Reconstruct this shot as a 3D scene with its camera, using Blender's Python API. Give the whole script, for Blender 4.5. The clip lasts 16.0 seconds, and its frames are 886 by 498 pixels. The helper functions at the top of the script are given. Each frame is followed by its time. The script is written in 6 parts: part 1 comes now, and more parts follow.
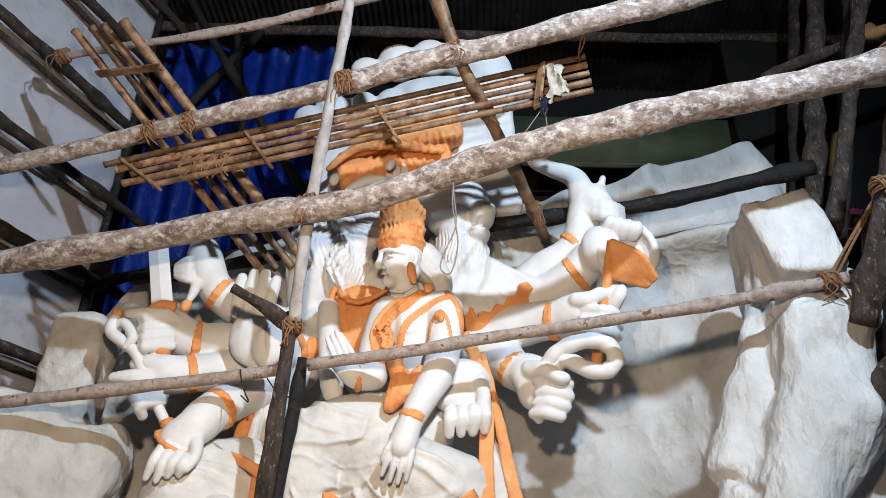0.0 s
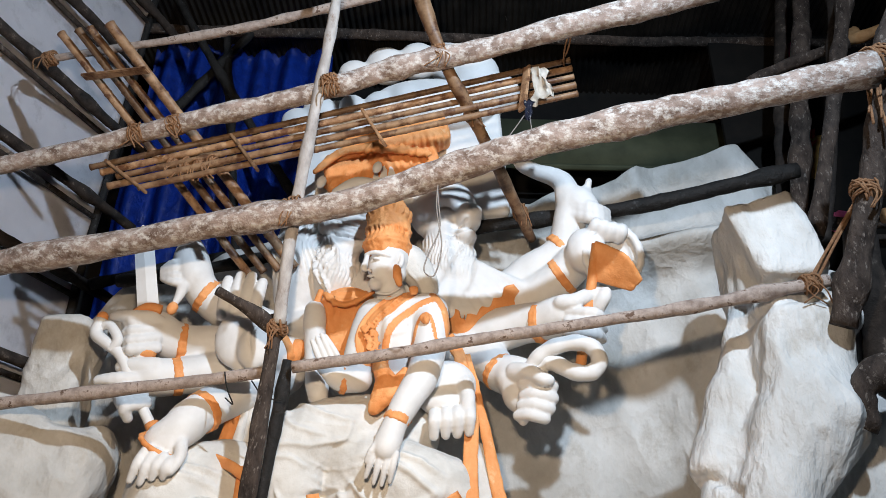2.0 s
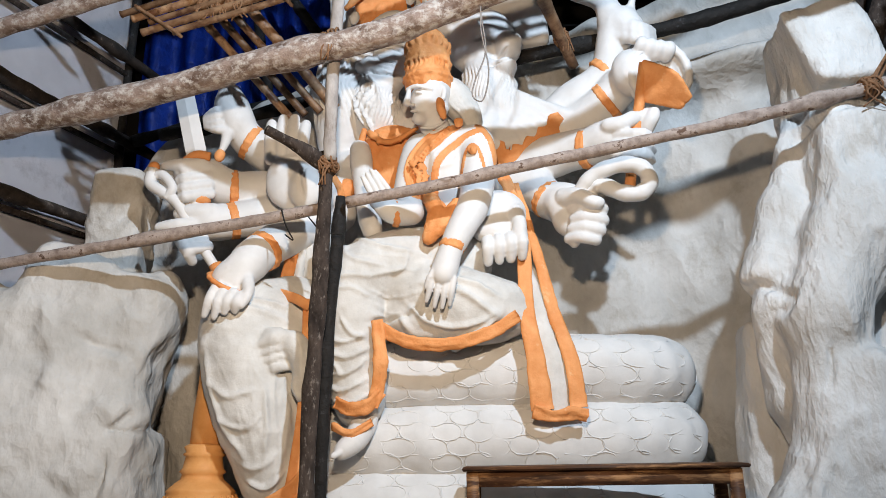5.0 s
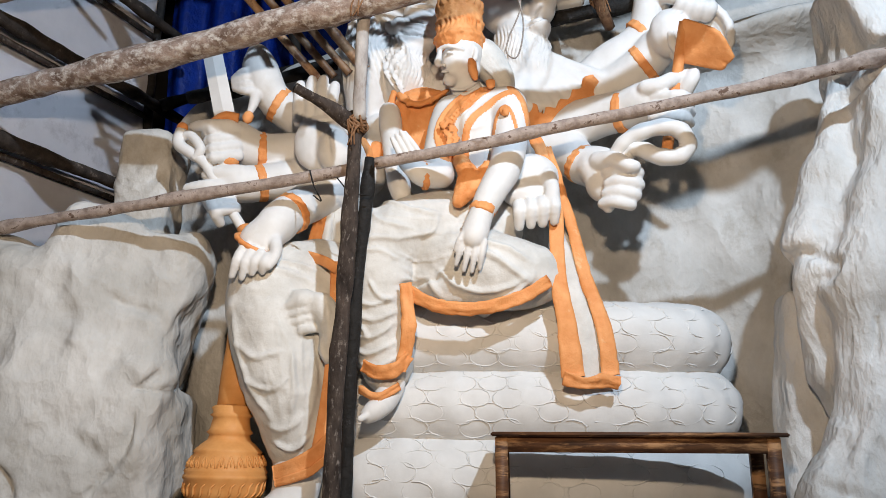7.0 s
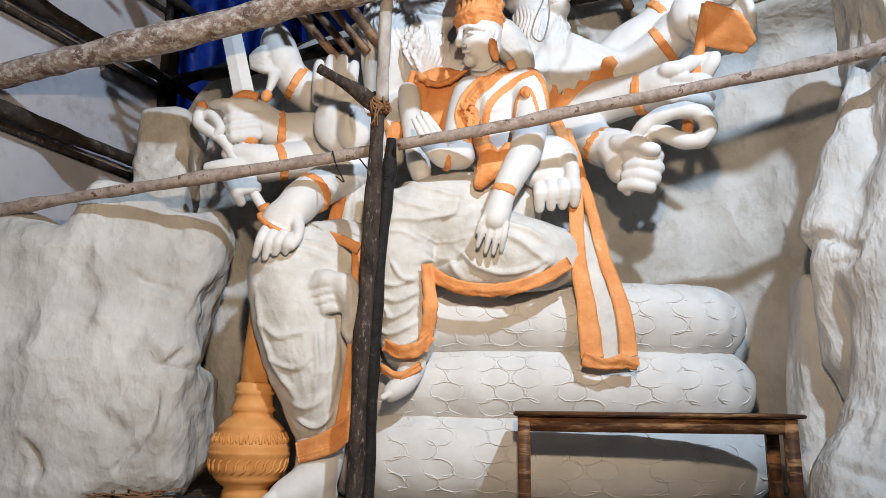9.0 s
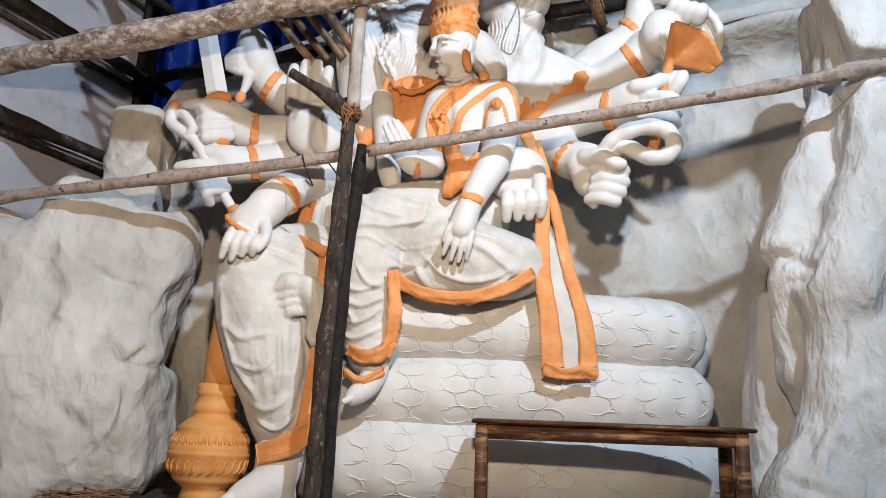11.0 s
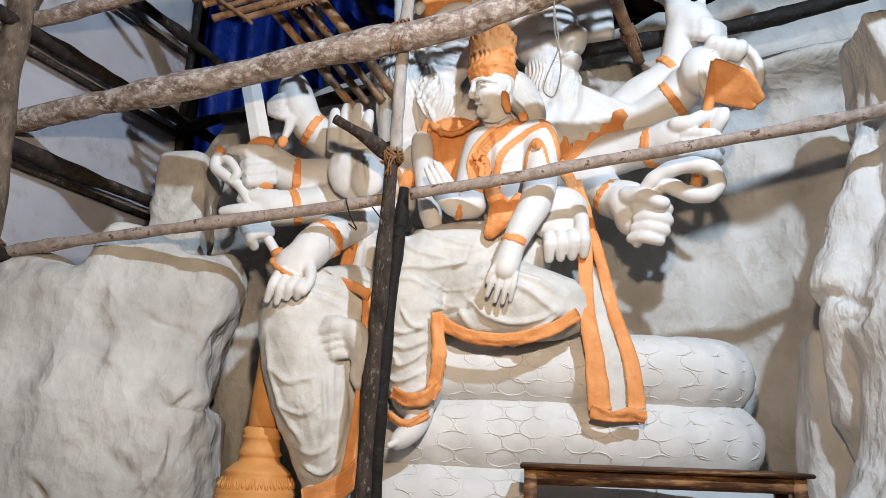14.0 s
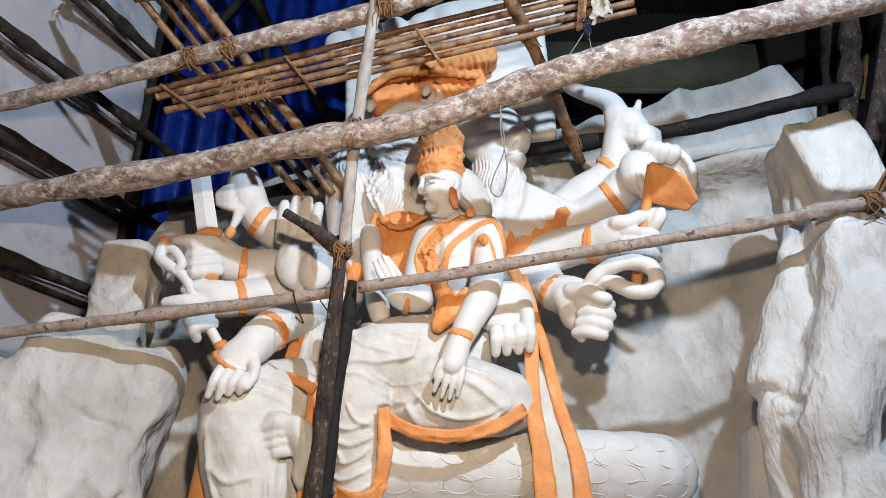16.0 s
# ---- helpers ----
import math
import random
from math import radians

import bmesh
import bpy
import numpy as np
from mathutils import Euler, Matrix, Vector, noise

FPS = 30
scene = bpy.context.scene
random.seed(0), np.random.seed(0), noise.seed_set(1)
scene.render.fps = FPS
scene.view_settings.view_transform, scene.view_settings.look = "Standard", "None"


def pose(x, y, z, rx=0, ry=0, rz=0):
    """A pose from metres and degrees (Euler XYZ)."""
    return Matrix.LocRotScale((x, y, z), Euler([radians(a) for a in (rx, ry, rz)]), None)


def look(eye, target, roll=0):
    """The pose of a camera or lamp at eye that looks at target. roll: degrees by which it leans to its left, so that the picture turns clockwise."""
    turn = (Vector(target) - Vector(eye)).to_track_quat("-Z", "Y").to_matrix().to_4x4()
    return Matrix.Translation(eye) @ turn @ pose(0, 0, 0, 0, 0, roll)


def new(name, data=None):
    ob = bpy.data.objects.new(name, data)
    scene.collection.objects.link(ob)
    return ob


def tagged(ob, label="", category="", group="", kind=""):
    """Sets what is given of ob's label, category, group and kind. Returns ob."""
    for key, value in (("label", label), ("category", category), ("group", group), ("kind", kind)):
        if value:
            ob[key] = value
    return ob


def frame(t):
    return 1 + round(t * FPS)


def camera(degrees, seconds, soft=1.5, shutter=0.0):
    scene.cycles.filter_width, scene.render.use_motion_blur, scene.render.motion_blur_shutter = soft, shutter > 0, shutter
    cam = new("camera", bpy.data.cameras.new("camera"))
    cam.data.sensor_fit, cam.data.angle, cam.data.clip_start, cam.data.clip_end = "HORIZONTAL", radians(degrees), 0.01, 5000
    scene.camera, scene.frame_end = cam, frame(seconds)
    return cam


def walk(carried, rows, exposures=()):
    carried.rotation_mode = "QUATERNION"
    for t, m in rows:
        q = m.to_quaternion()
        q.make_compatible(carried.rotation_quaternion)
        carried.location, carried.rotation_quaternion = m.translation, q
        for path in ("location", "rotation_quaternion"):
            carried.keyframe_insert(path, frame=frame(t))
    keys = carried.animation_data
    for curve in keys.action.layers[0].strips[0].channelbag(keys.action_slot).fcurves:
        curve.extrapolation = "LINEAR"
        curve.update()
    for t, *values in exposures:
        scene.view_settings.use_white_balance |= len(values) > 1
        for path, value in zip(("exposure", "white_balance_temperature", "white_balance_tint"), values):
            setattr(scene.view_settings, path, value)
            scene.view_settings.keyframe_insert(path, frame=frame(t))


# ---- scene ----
cam = camera(63.0, 16.0, 0.5)
METRES, EYE, TILT, LEAN, TURN = 2.1, 1.15, 26.5, -1.5, 0.0
ROWS = [
    (0.0, 0.0, 0.0, 0.0, 0.0, 0.0, -0.0),
    (0.5, -0.0124, -0.0026, -0.0018, -0.55, 0.42, -0.19),
    (1.0, 0.0235, -0.0016, 0.0001, -1.9, 0.51, -0.79),
    (1.5, 0.0422, -0.0092, 0.0011, -1.86, 0.43, -0.54),
    (2.0, 0.0427, -0.0122, 0.0029, -0.39, 0.15, 0.01),
    (2.5, 0.0082, -0.0199, 0.0073, 0.88, 0.05, 0.54),
    (3.0, 0.021, -0.0184, 0.0169, -1.32, -0.55, 0.49),
    (3.5, 0.0305, -0.0293, 0.0232, -1.76, -1.3, 1.03),
    (4.0, -0.0039, -0.0291, -0.0067, 1.23, -5.34, 2.27),
    (4.5, -0.05, -0.0339, -0.0686, 1.13, -9.31, 3.27),
    (7.0, -0.0881, 0.0089, -0.1889, 3.3, -12.41, 3.14),
    (7.5, -0.1339, 0.0234, -0.1883, 5.19, -12.01, 0.88),
    (8.0, -0.1881, 0.0298, -0.1646, 6.49, -13.25, 2.14),
    (8.5, -0.1884, 0.0087, -0.1743, 4.28, -14.94, 2.82),
    (9.0, -0.1831, -0.0136, -0.1456, 3.14, -14.56, 2.67),
    (11.5, -0.1114, -0.0365, -0.1377, 2.19, -14.09, 0.44),
    (12.0, -0.1211, -0.0366, -0.1643, 2.66, -16.66, 0.64),
    (12.5, -0.1343, -0.0354, -0.1667, 3.32, -16.4, 0.78),
    (13.0, -0.1308, -0.0383, -0.1572, 3.7, -15.58, 1.37),
    (13.5, -0.1334, -0.0337, -0.1231, 4.49, -12.6, 1.86),
    (14.0, -0.1806, -0.0312, -0.0904, 4.16, -11.66, 1.76),
    (14.5, -0.1729, -0.0339, -0.0941, 2.33, -11.21, 2.09),
    (15.0, -0.1228, -0.0267, -0.0526, 0.89, -6.45, 1.14),
    (15.5, -0.1407, -0.0382, -0.0591, 1.25, -6.56, 1.38),
    (16.0, -0.1926, -0.0466, -0.0412, -0.08, -5.19, 0.52),
]
walk(cam, [(t, pose(0, 0, EYE, TILT, LEAN, TURN) @ pose(METRES * x, METRES * y, METRES * z, 90 + pitch, roll, yaw)) for t, x, y, z, yaw, pitch, roll in ROWS])

# ---- light ----
world = bpy.data.worlds.new("world")
scene.world = world
world.use_nodes = True
world.node_tree.nodes["Background"].inputs[0].default_value = (0.55, 0.6, 0.75, 1)
world.node_tree.nodes["Background"].inputs[1].default_value = 0.0015
scene.view_settings.exposure = 0.0


def flood(name, eye, target, watts, colour, size, cone, soft):
    lamp = bpy.data.lights.new(name, "SPOT")
    lamp.energy, lamp.color, lamp.shadow_soft_size = watts, colour, size
    lamp.spot_size, lamp.spot_blend = radians(cone), soft
    ob = new(name, lamp)
    ob.matrix_world = look(eye, target)
    return ob


flood("flood_lamp_cool", (2.4, -0.3, 6.95), (-1.3, 7.0, 4.4), 3150, (0.68, 0.83, 1.0), 0.11, 135, 1.0)
flood("flood_lamp_warm", (-0.3, 0.4, 2.45), (-2.0, 7.0, 4.3), 1050, (1.0, 0.77, 0.54), 0.10, 140, 1.0)

# ---- materials ----
def material(name, low, high, scale=4.0, detail=6.0, rough=0.7, bump=0.3, fine=60.0, metal=0.0, spots=None, spot_scale=3.0, spot_edge=(0.55, 0.65), stretch=(1, 1, 1), vary=0.0, depth=0.02, ridged=False, weight=0.35, trowel=0.0):
    """Two colours mixed by broad noise, optional stains of a third, relief from broad and fine noise."""
    m = bpy.data.materials.new(name)
    m.use_nodes = True
    nt = m.node_tree
    b = nt.nodes["Principled BSDF"]
    b.inputs["Roughness"].default_value, b.inputs["Metallic"].default_value = rough, metal
    b.inputs["Specular IOR Level"].default_value = 0.3

    def node(kind, **vals):
        n = nt.nodes.new(kind)
        for k, v in vals.items():
            n.inputs[k].default_value = v
        return n
    co = nt.nodes.new("ShaderNodeTexCoord")
    mp = node("ShaderNodeMapping", Scale=stretch)
    nt.links.new(co.outputs["Object"], mp.inputs[0])
    n1 = node("ShaderNodeTexNoise", Scale=scale, Detail=detail, Roughness=0.6)
    n2 = node("ShaderNodeTexNoise", Scale=fine, Detail=4.0, Roughness=0.65)
    if ridged:
        n2.noise_type = "RIDGED_MULTIFRACTAL"
    for n in (n1, n2):
        nt.links.new(mp.outputs[0], n.inputs["Vector"])
    ramp = nt.nodes.new("ShaderNodeValToRGB")
    ramp.color_ramp.elements[0].position, ramp.color_ramp.elements[1].position = 0.32, 0.68
    ramp.color_ramp.elements[0].color, ramp.color_ramp.elements[1].color = (*low, 1), (*high, 1)
    nt.links.new(n1.outputs[0], ramp.inputs[0])
    colour = ramp.outputs[0]
    if spots:
        n3 = node("ShaderNodeTexNoise", Scale=spot_scale, Detail=8.0, Roughness=0.7)
        nt.links.new(mp.outputs[0], n3.inputs["Vector"])
        r3 = nt.nodes.new("ShaderNodeValToRGB")
        r3.color_ramp.elements[0].position, r3.color_ramp.elements[1].position = spot_edge
        nt.links.new(n3.outputs[0], r3.inputs[0])
        mix = nt.nodes.new("ShaderNodeMix")
        mix.data_type = "RGBA"
        nt.links.new(r3.outputs[0], mix.inputs[0])
        nt.links.new(colour, mix.inputs[6])
        mix.inputs[7].default_value = (*spots, 1)
        colour = mix.outputs[2]
    if vary:
        info = nt.nodes.new("ShaderNodeObjectInfo")
        mr = node("ShaderNodeMapRange")
        mr.inputs[3].default_value, mr.inputs[4].default_value = 1 - vary, 1 + vary
        nt.links.new(info.outputs["Random"], mr.inputs[0])
        hs = nt.nodes.new("ShaderNodeHueSaturation")
        nt.links.new(mr.outputs[0], hs.inputs["Value"])
        nt.links.new(colour, hs.inputs["Color"])
        colour = hs.outputs[0]
    nt.links.new(colour, b.inputs["Base Color"])
    add = nt.nodes.new("ShaderNodeMath")
    add.operation = "MULTIPLY_ADD"
    add.inputs[1].default_value = weight
    nt.links.new(n2.outputs[0], add.inputs[0])
    nt.links.new(n1.outputs[0], add.inputs[2])
    height = add.outputs[0]
    if trowel:
        # shallow hollows with crisp ridges between them, as a trowel leaves them
        warp = node("ShaderNodeTexNoise", Scale=2.2, Detail=4.0)
        nt.links.new(mp.outputs[0], warp.inputs["Vector"])
        push = nt.nodes.new("ShaderNodeVectorMath")
        push.operation = "MULTIPLY_ADD"
        push.inputs[1].default_value = (0.5, 0.5, 0.7)
        nt.links.new(warp.outputs["Color"], push.inputs[0])
        nt.links.new(mp.outputs[0], push.inputs[2])
        for size, share in ((2.3, 1.0), (6.5, 0.32)):
            cell = node("ShaderNodeTexVoronoi", Scale=size)
            nt.links.new(push.outputs[0], cell.inputs["Vector"])
            mul = nt.nodes.new("ShaderNodeMath")
            mul.operation = "MULTIPLY_ADD"
            mul.inputs[1].default_value = trowel * share
            nt.links.new(cell.outputs["Distance"], mul.inputs[0])
            nt.links.new(height, mul.inputs[2])
            height = mul.outputs[0]
    bp = nt.nodes.new("ShaderNodeBump")
    bp.inputs["Strength"].default_value, bp.inputs["Distance"].default_value = bump, depth
    nt.links.new(height, bp.inputs["Height"])
    nt.links.new(bp.outputs[0], b.inputs["Normal"])
    return m


M_WHITE = material("white_clay_paint", (0.60, 0.59, 0.575), (0.69, 0.685, 0.68), 3.5, rough=0.6, bump=0.22, fine=18, depth=0.015, spots=(0.58, 0.555, 0.52), spot_scale=3.0, spot_edge=(0.6, 0.8))
M_CLOTH = material("plaster_soaked_cloth", (0.50, 0.485, 0.455), (0.64, 0.63, 0.605), 4.5, rough=0.75, bump=0.6, fine=34, depth=0.02, spots=(0.44, 0.41, 0.37), spot_scale=3.0, spot_edge=(0.58, 0.8))
M_ORANGE = material("orange_paint", (0.63, 0.23, 0.066), (0.77, 0.35, 0.135), 5.0, 9, rough=0.65, bump=0.8, fine=26, depth=0.02, spots=(0.76, 0.50, 0.27), spot_scale=7, spot_edge=(0.60, 0.76))
M_MACE = material("orange_ochre_paint", (0.58, 0.25, 0.07), (0.68, 0.33, 0.11), 6.0, rough=0.6, bump=0.25, fine=50, depth=0.01)
M_ROCK = material("rock_plaster", (0.36, 0.347, 0.322), (0.64, 0.627, 0.605), 1.1, 9, rough=0.85, bump=0.7, fine=11, depth=0.03, spots=(0.33, 0.295, 0.245), spot_scale=1.6, spot_edge=(0.55, 0.76), stretch=(1.1, 1.1, 0.8), weight=0.5, trowel=2.2)
M_CRAG = material("white_brushed_plaster", (0.47, 0.46, 0.44), (0.68, 0.67, 0.655), 1.8, 10, rough=0.85, bump=0.9, fine=16, depth=0.03, spots=(0.38, 0.345, 0.295), spot_scale=2.2, spot_edge=(0.56, 0.78), stretch=(1.2, 1.2, 0.6), weight=0.7, trowel=2.0)
M_COIL = material("coil_plaster", (0.57, 0.565, 0.555), (0.68, 0.675, 0.665), 3.0, rough=0.7, bump=0.25, fine=50, depth=0.012)
M_BARK = material("grey_bark", (0.11, 0.07, 0.052), (0.37, 0.29, 0.25), 7, 12, rough=0.9, bump=0.9, fine=30, depth=0.025, spots=(0.52, 0.485, 0.455), spot_scale=15.0, spot_edge=(0.47, 0.62), vary=0.05, weight=0.5, stretch=(0.85, 1.1, 1.1))
M_BARKTHIN = material("pale_bark", (0.20, 0.15, 0.125), (0.46, 0.385, 0.34), 11, 9, rough=0.9, bump=0.8, fine=50, depth=0.02, spots=(0.12, 0.075, 0.055), spot_scale=11.0, spot_edge=(0.57, 0.63), vary=0.12)
M_DARK = material("dark_weathered_pole", (0.012, 0.009, 0.008), (0.045, 0.035, 0.029), 8, 8, rough=0.9, bump=0.8, fine=50, depth=0.02, spots=(0.16, 0.13, 0.11), spot_scale=8, spot_edge=(0.6, 0.7), vary=0.2)
M_BAMBOO = material("bamboo", (0.11, 0.054, 0.027), (0.31, 0.195, 0.112), 7, rough=0.5, bump=0.4, fine=30, depth=0.01, spots=(0.075, 0.032, 0.016), spot_scale=6, spot_edge=(0.50, 0.62), vary=0.45)
M_ROPE = material("coir_rope", (0.13, 0.06, 0.028), (0.27, 0.15, 0.08), 40, rough=0.95, bump=0.8, fine=120, depth=0.01)
M_WOOD = material("worn_table_wood", (0.022, 0.011, 0.007), (0.14, 0.06, 0.025), 5, 8, rough=0.6, bump=0.4, fine=60, depth=0.008, spots=(0.36, 0.19, 0.085), spot_scale=4, spot_edge=(0.50, 0.62), stretch=(0.5, 3, 3))
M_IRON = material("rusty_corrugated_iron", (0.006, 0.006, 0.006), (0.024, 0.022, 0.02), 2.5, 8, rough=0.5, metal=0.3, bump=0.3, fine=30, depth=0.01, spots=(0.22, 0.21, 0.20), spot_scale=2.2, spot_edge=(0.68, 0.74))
M_TARP = material("blue_tarpaulin", (0.004, 0.02, 0.19), (0.011, 0.055, 0.44), 5, 8, rough=0.35, bump=0.7, fine=12, depth=0.05)
M_SHEET = material("pale_wall_sheet", (0.66, 0.66, 0.72), (0.80, 0.80, 0.86), 1.2, rough=0.5, bump=0.2, fine=8, depth=0.02, spots=(0.46, 0.45, 0.49), spot_scale=2.0, spot_edge=(0.55, 0.75))
M_FLOOR = material("dusty_cement", (0.09, 0.087, 0.083), (0.33, 0.325, 0.32), 3.2, 12, rough=0.85, bump=0.5, fine=40, depth=0.02, spots=(0.50, 0.49, 0.475), spot_scale=5, spot_edge=(0.56, 0.70))
M_SOIL = material("sooty_soil", (0.012, 0.010, 0.009), (0.05, 0.044, 0.04), 6, 10, rough=0.95, bump=1.0, fine=40, depth=0.03, spots=(0.16, 0.15, 0.14), spot_scale=14, spot_edge=(0.6, 0.7))
M_GREEN = material("green_board", (0.03, 0.036, 0.02), (0.06, 0.068, 0.04), 2, rough=0.8, bump=0.3, depth=0.02)
M_DARKBARK = material("dark_flecked_bark", (0.016, 0.011, 0.009), (0.075, 0.056, 0.046), 9, 10, rough=0.9, bump=1.0, fine=55, depth=0.03, spots=(0.24, 0.205, 0.18), spot_scale=22, spot_edge=(0.56, 0.70), stretch=(1.2, 1.2, 0.6))
M_BROWNBARK = material("brown_bark", (0.06, 0.042, 0.03), (0.21, 0.16, 0.12), 7, 10, rough=0.9, bump=1.0, fine=50, depth=0.03, spots=(0.34, 0.27, 0.21), spot_scale=16, spot_edge=(0.56, 0.68), stretch=(1.2, 1.2, 0.6))
M_PALE = material("whitish_bark", (0.24, 0.215, 0.20), (0.46, 0.435, 0.415), 8, 8, rough=0.9, bump=0.6, fine=60, depth=0.015, spots=(0.20, 0.15, 0.12), spot_scale=7.0, spot_edge=(0.58, 0.68), stretch=(1, 1, 0.5))
M_CHAR = material("charred_bark", (0.004, 0.004, 0.004), (0.016, 0.014, 0.013), 8, 9, rough=0.7, bump=1.0, fine=40, depth=0.03, spots=(0.07, 0.07, 0.075), spot_scale=12, spot_edge=(0.60, 0.72))
# boards kept near black: the shed's unlit depth is put into their colour
M_BLACK = material("shade_dark_boards", (0.002, 0.002, 0.002), (0.007, 0.006, 0.005), 3, rough=0.9, bump=0.4, depth=0.02)
M_WIRE = material("grey_string", (0.16, 0.14, 0.13), (0.26, 0.24, 0.22), 30, rough=0.9)
M_PAPER = material("pale_scrap", (0.62, 0.58, 0.52), (0.74, 0.70, 0.64), 8, rough=0.9)
M_PINK = material("pink_cloth", (0.45, 0.07, 0.18), (0.6, 0.12, 0.26), 4, rough=0.8)
M_YELLOW = material("ochre_board", (0.42, 0.24, 0.07), (0.55, 0.33, 0.11), 4, rough=0.8)
M_CUT = material("cut_wood", (0.30, 0.15, 0.06), (0.45, 0.26, 0.12), 9, rough=0.8, bump=0.4)
M_NAVY = material("navy_cloth", (0.008, 0.01, 0.025), (0.02, 0.024, 0.05), 6, rough=0.8, spots=(0.4, 0.4, 0.4), spot_scale=30, spot_edge=(0.6, 0.65))
M_RED = material("red_cloth", (0.40, 0.03, 0.035), (0.52, 0.06, 0.05), 4, rough=0.8)
M_EMERALD = material("green_cloth", (0.02, 0.16, 0.05), (0.04, 0.26, 0.09), 4, rough=0.8)

# ---- shaping tools ----
def V(p):
    return Vector(p)


def part(name, bm, mat, parent=None, label="", smooth=True):
    """Links a bmesh as one mesh object, under a parent if there is one."""
    me = bpy.data.meshes.new(name)
    bm.to_mesh(me)
    bm.free()
    for m in (mat if isinstance(mat, (list, tuple)) else [mat]):
        me.materials.append(m)
    if smooth:
        me.polygons.foreach_set("use_smooth", [True] * len(me.polygons))
    ob = new(name, me)
    if parent:
        ob.parent = parent
    if label:
        ob["label"] = label
    return ob


def empty(name, at=(0, 0, 0)):
    ob = new(name)
    ob.location = at
    return ob


def spline(pts, n=6):
    """Points of a smooth curve through pts, n to a span."""
    pts = [V(p) for p in pts]
    if len(pts) < 3:
        return [pts[0].lerp(pts[-1], i / n) for i in range(n + 1)]
    ext = [2 * pts[0] - pts[1]] + pts + [2 * pts[-1] - pts[-2]]
    out = []
    for i in range(1, len(ext) - 2):
        p0, p1, p2, p3 = ext[i - 1:i + 3]
        for j in range(n):
            t = j / n
            out.append(0.5 * (2 * p1 + (p2 - p0) * t + (2 * p0 - 5 * p1 + 4 * p2 - p3) * t * t + (3 * p1 - p0 - 3 * p2 + p3) * t ** 3))
    return out + [pts[-1]]


def tube(bm, path, radius, sides=10, wobble=0.0, seed=0, hollow=False):
    """A round tube along path; radius is a number or a function of 0..1. Adds it to bm."""
    path = [V(p) for p in path]
    rings = []
    side = None
    for i, p in enumerate(path):
        d = (path[min(i + 1, len(path) - 1)] - path[max(i - 1, 0)]).normalized()
        if side is None:
            side = d.cross(Vector((0.31, 0.47, 0.83))).normalized()
        side = (side - d * side.dot(d)).normalized()
        up = d.cross(side)
        r = radius(i / (len(path) - 1)) if callable(radius) else radius
        ring = []
        for k in range(sides):
            a = 2 * math.pi * k / sides
            w = 1 + (wobble * noise.noise((p * 6 + Vector((seed * 7.1, math.cos(a) * 1.3, math.sin(a) * 1.3)))) if wobble else 0)
            ring.append(bm.verts.new(p + (side * math.cos(a) + up * math.sin(a)) * r * w))
        rings.append(ring)
    for a, b in zip(rings, rings[1:]):
        for k in range(sides):
            bm.faces.new((a[k], a[(k + 1) % sides], b[(k + 1) % sides], b[k]))
    if hollow:
        for ring, nxt in ((rings[0], rings[1]), (rings[-1], rings[-2])):
            mid = sum((v.co for v in ring), Vector()) / sides
            back = (sum((v.co for v in nxt), Vector()) / sides - mid).normalized()
            inner = [bm.verts.new(mid + (v.co - mid) * 0.62) for v in ring]
            deep = [bm.verts.new(v.co + back * 0.08) for v in inner]
            for k in range(sides):
                j = (k + 1) % sides
                bm.faces.new((ring[k], ring[j], inner[j], inner[k]))
                bm.faces.new((inner[k], inner[j], deep[j], deep[k]))
            bm.faces.new(deep)
    else:
        bm.faces.new(rings[0])
        bm.faces.new(rings[-1])


def finish(bm):
    bmesh.ops.recalc_face_normals(bm, faces=bm.faces)
    return bm


def log_pole(name, path, r0, r1, mat, label, group="", category="pole", seed=0, knots=True, sides=14):
    """A felled trunk or branch, tapered, crooked and knotted."""
    pts = spline(path, max(4, int(sum((V(a) - V(b)).length for a, b in zip(path, path[1:])) / 0.09 / (len(path) - 1))))
    rng = random.Random(seed)
    ks = [(rng.random(), rng.uniform(0.10, 0.28)) for _ in range(7)] if knots else []
    n = len(pts)
    pts = [p + noise.noise_vector(p * 0.9 + Vector((seed, 0, 0))) * r0 * 0.35 for p in pts]

    def rad(u):
        r = r0 + (r1 - r0) * u
        for c, h in ks:
            r *= 1 + h * math.exp(-((u - c) * n / 1.6) ** 2)
        return r
    bm = bmesh.new()
    tube(bm, pts, rad, sides, 0.16, seed)
    ob = part(name, finish(bm), mat)
    return tagged(ob, label, category, group)


def box(bm, lo, hi, m=None, bevel=0.0):
    """A block from lo to hi, turned by m, with its edges rounded."""
    c, s = (V(lo) + V(hi)) / 2, V(hi) - V(lo)
    geo = bmesh.ops.create_cube(bm, size=1, matrix=(m or Matrix()) @ Matrix.Translation(c) @ Matrix.Diagonal((*s, 1)))
    if bevel:
        es = list({e for v in geo["verts"] for e in v.link_edges})
        bmesh.ops.bevel(bm, geom=es, offset=bevel, segments=2, affect="EDGES")
    return bm


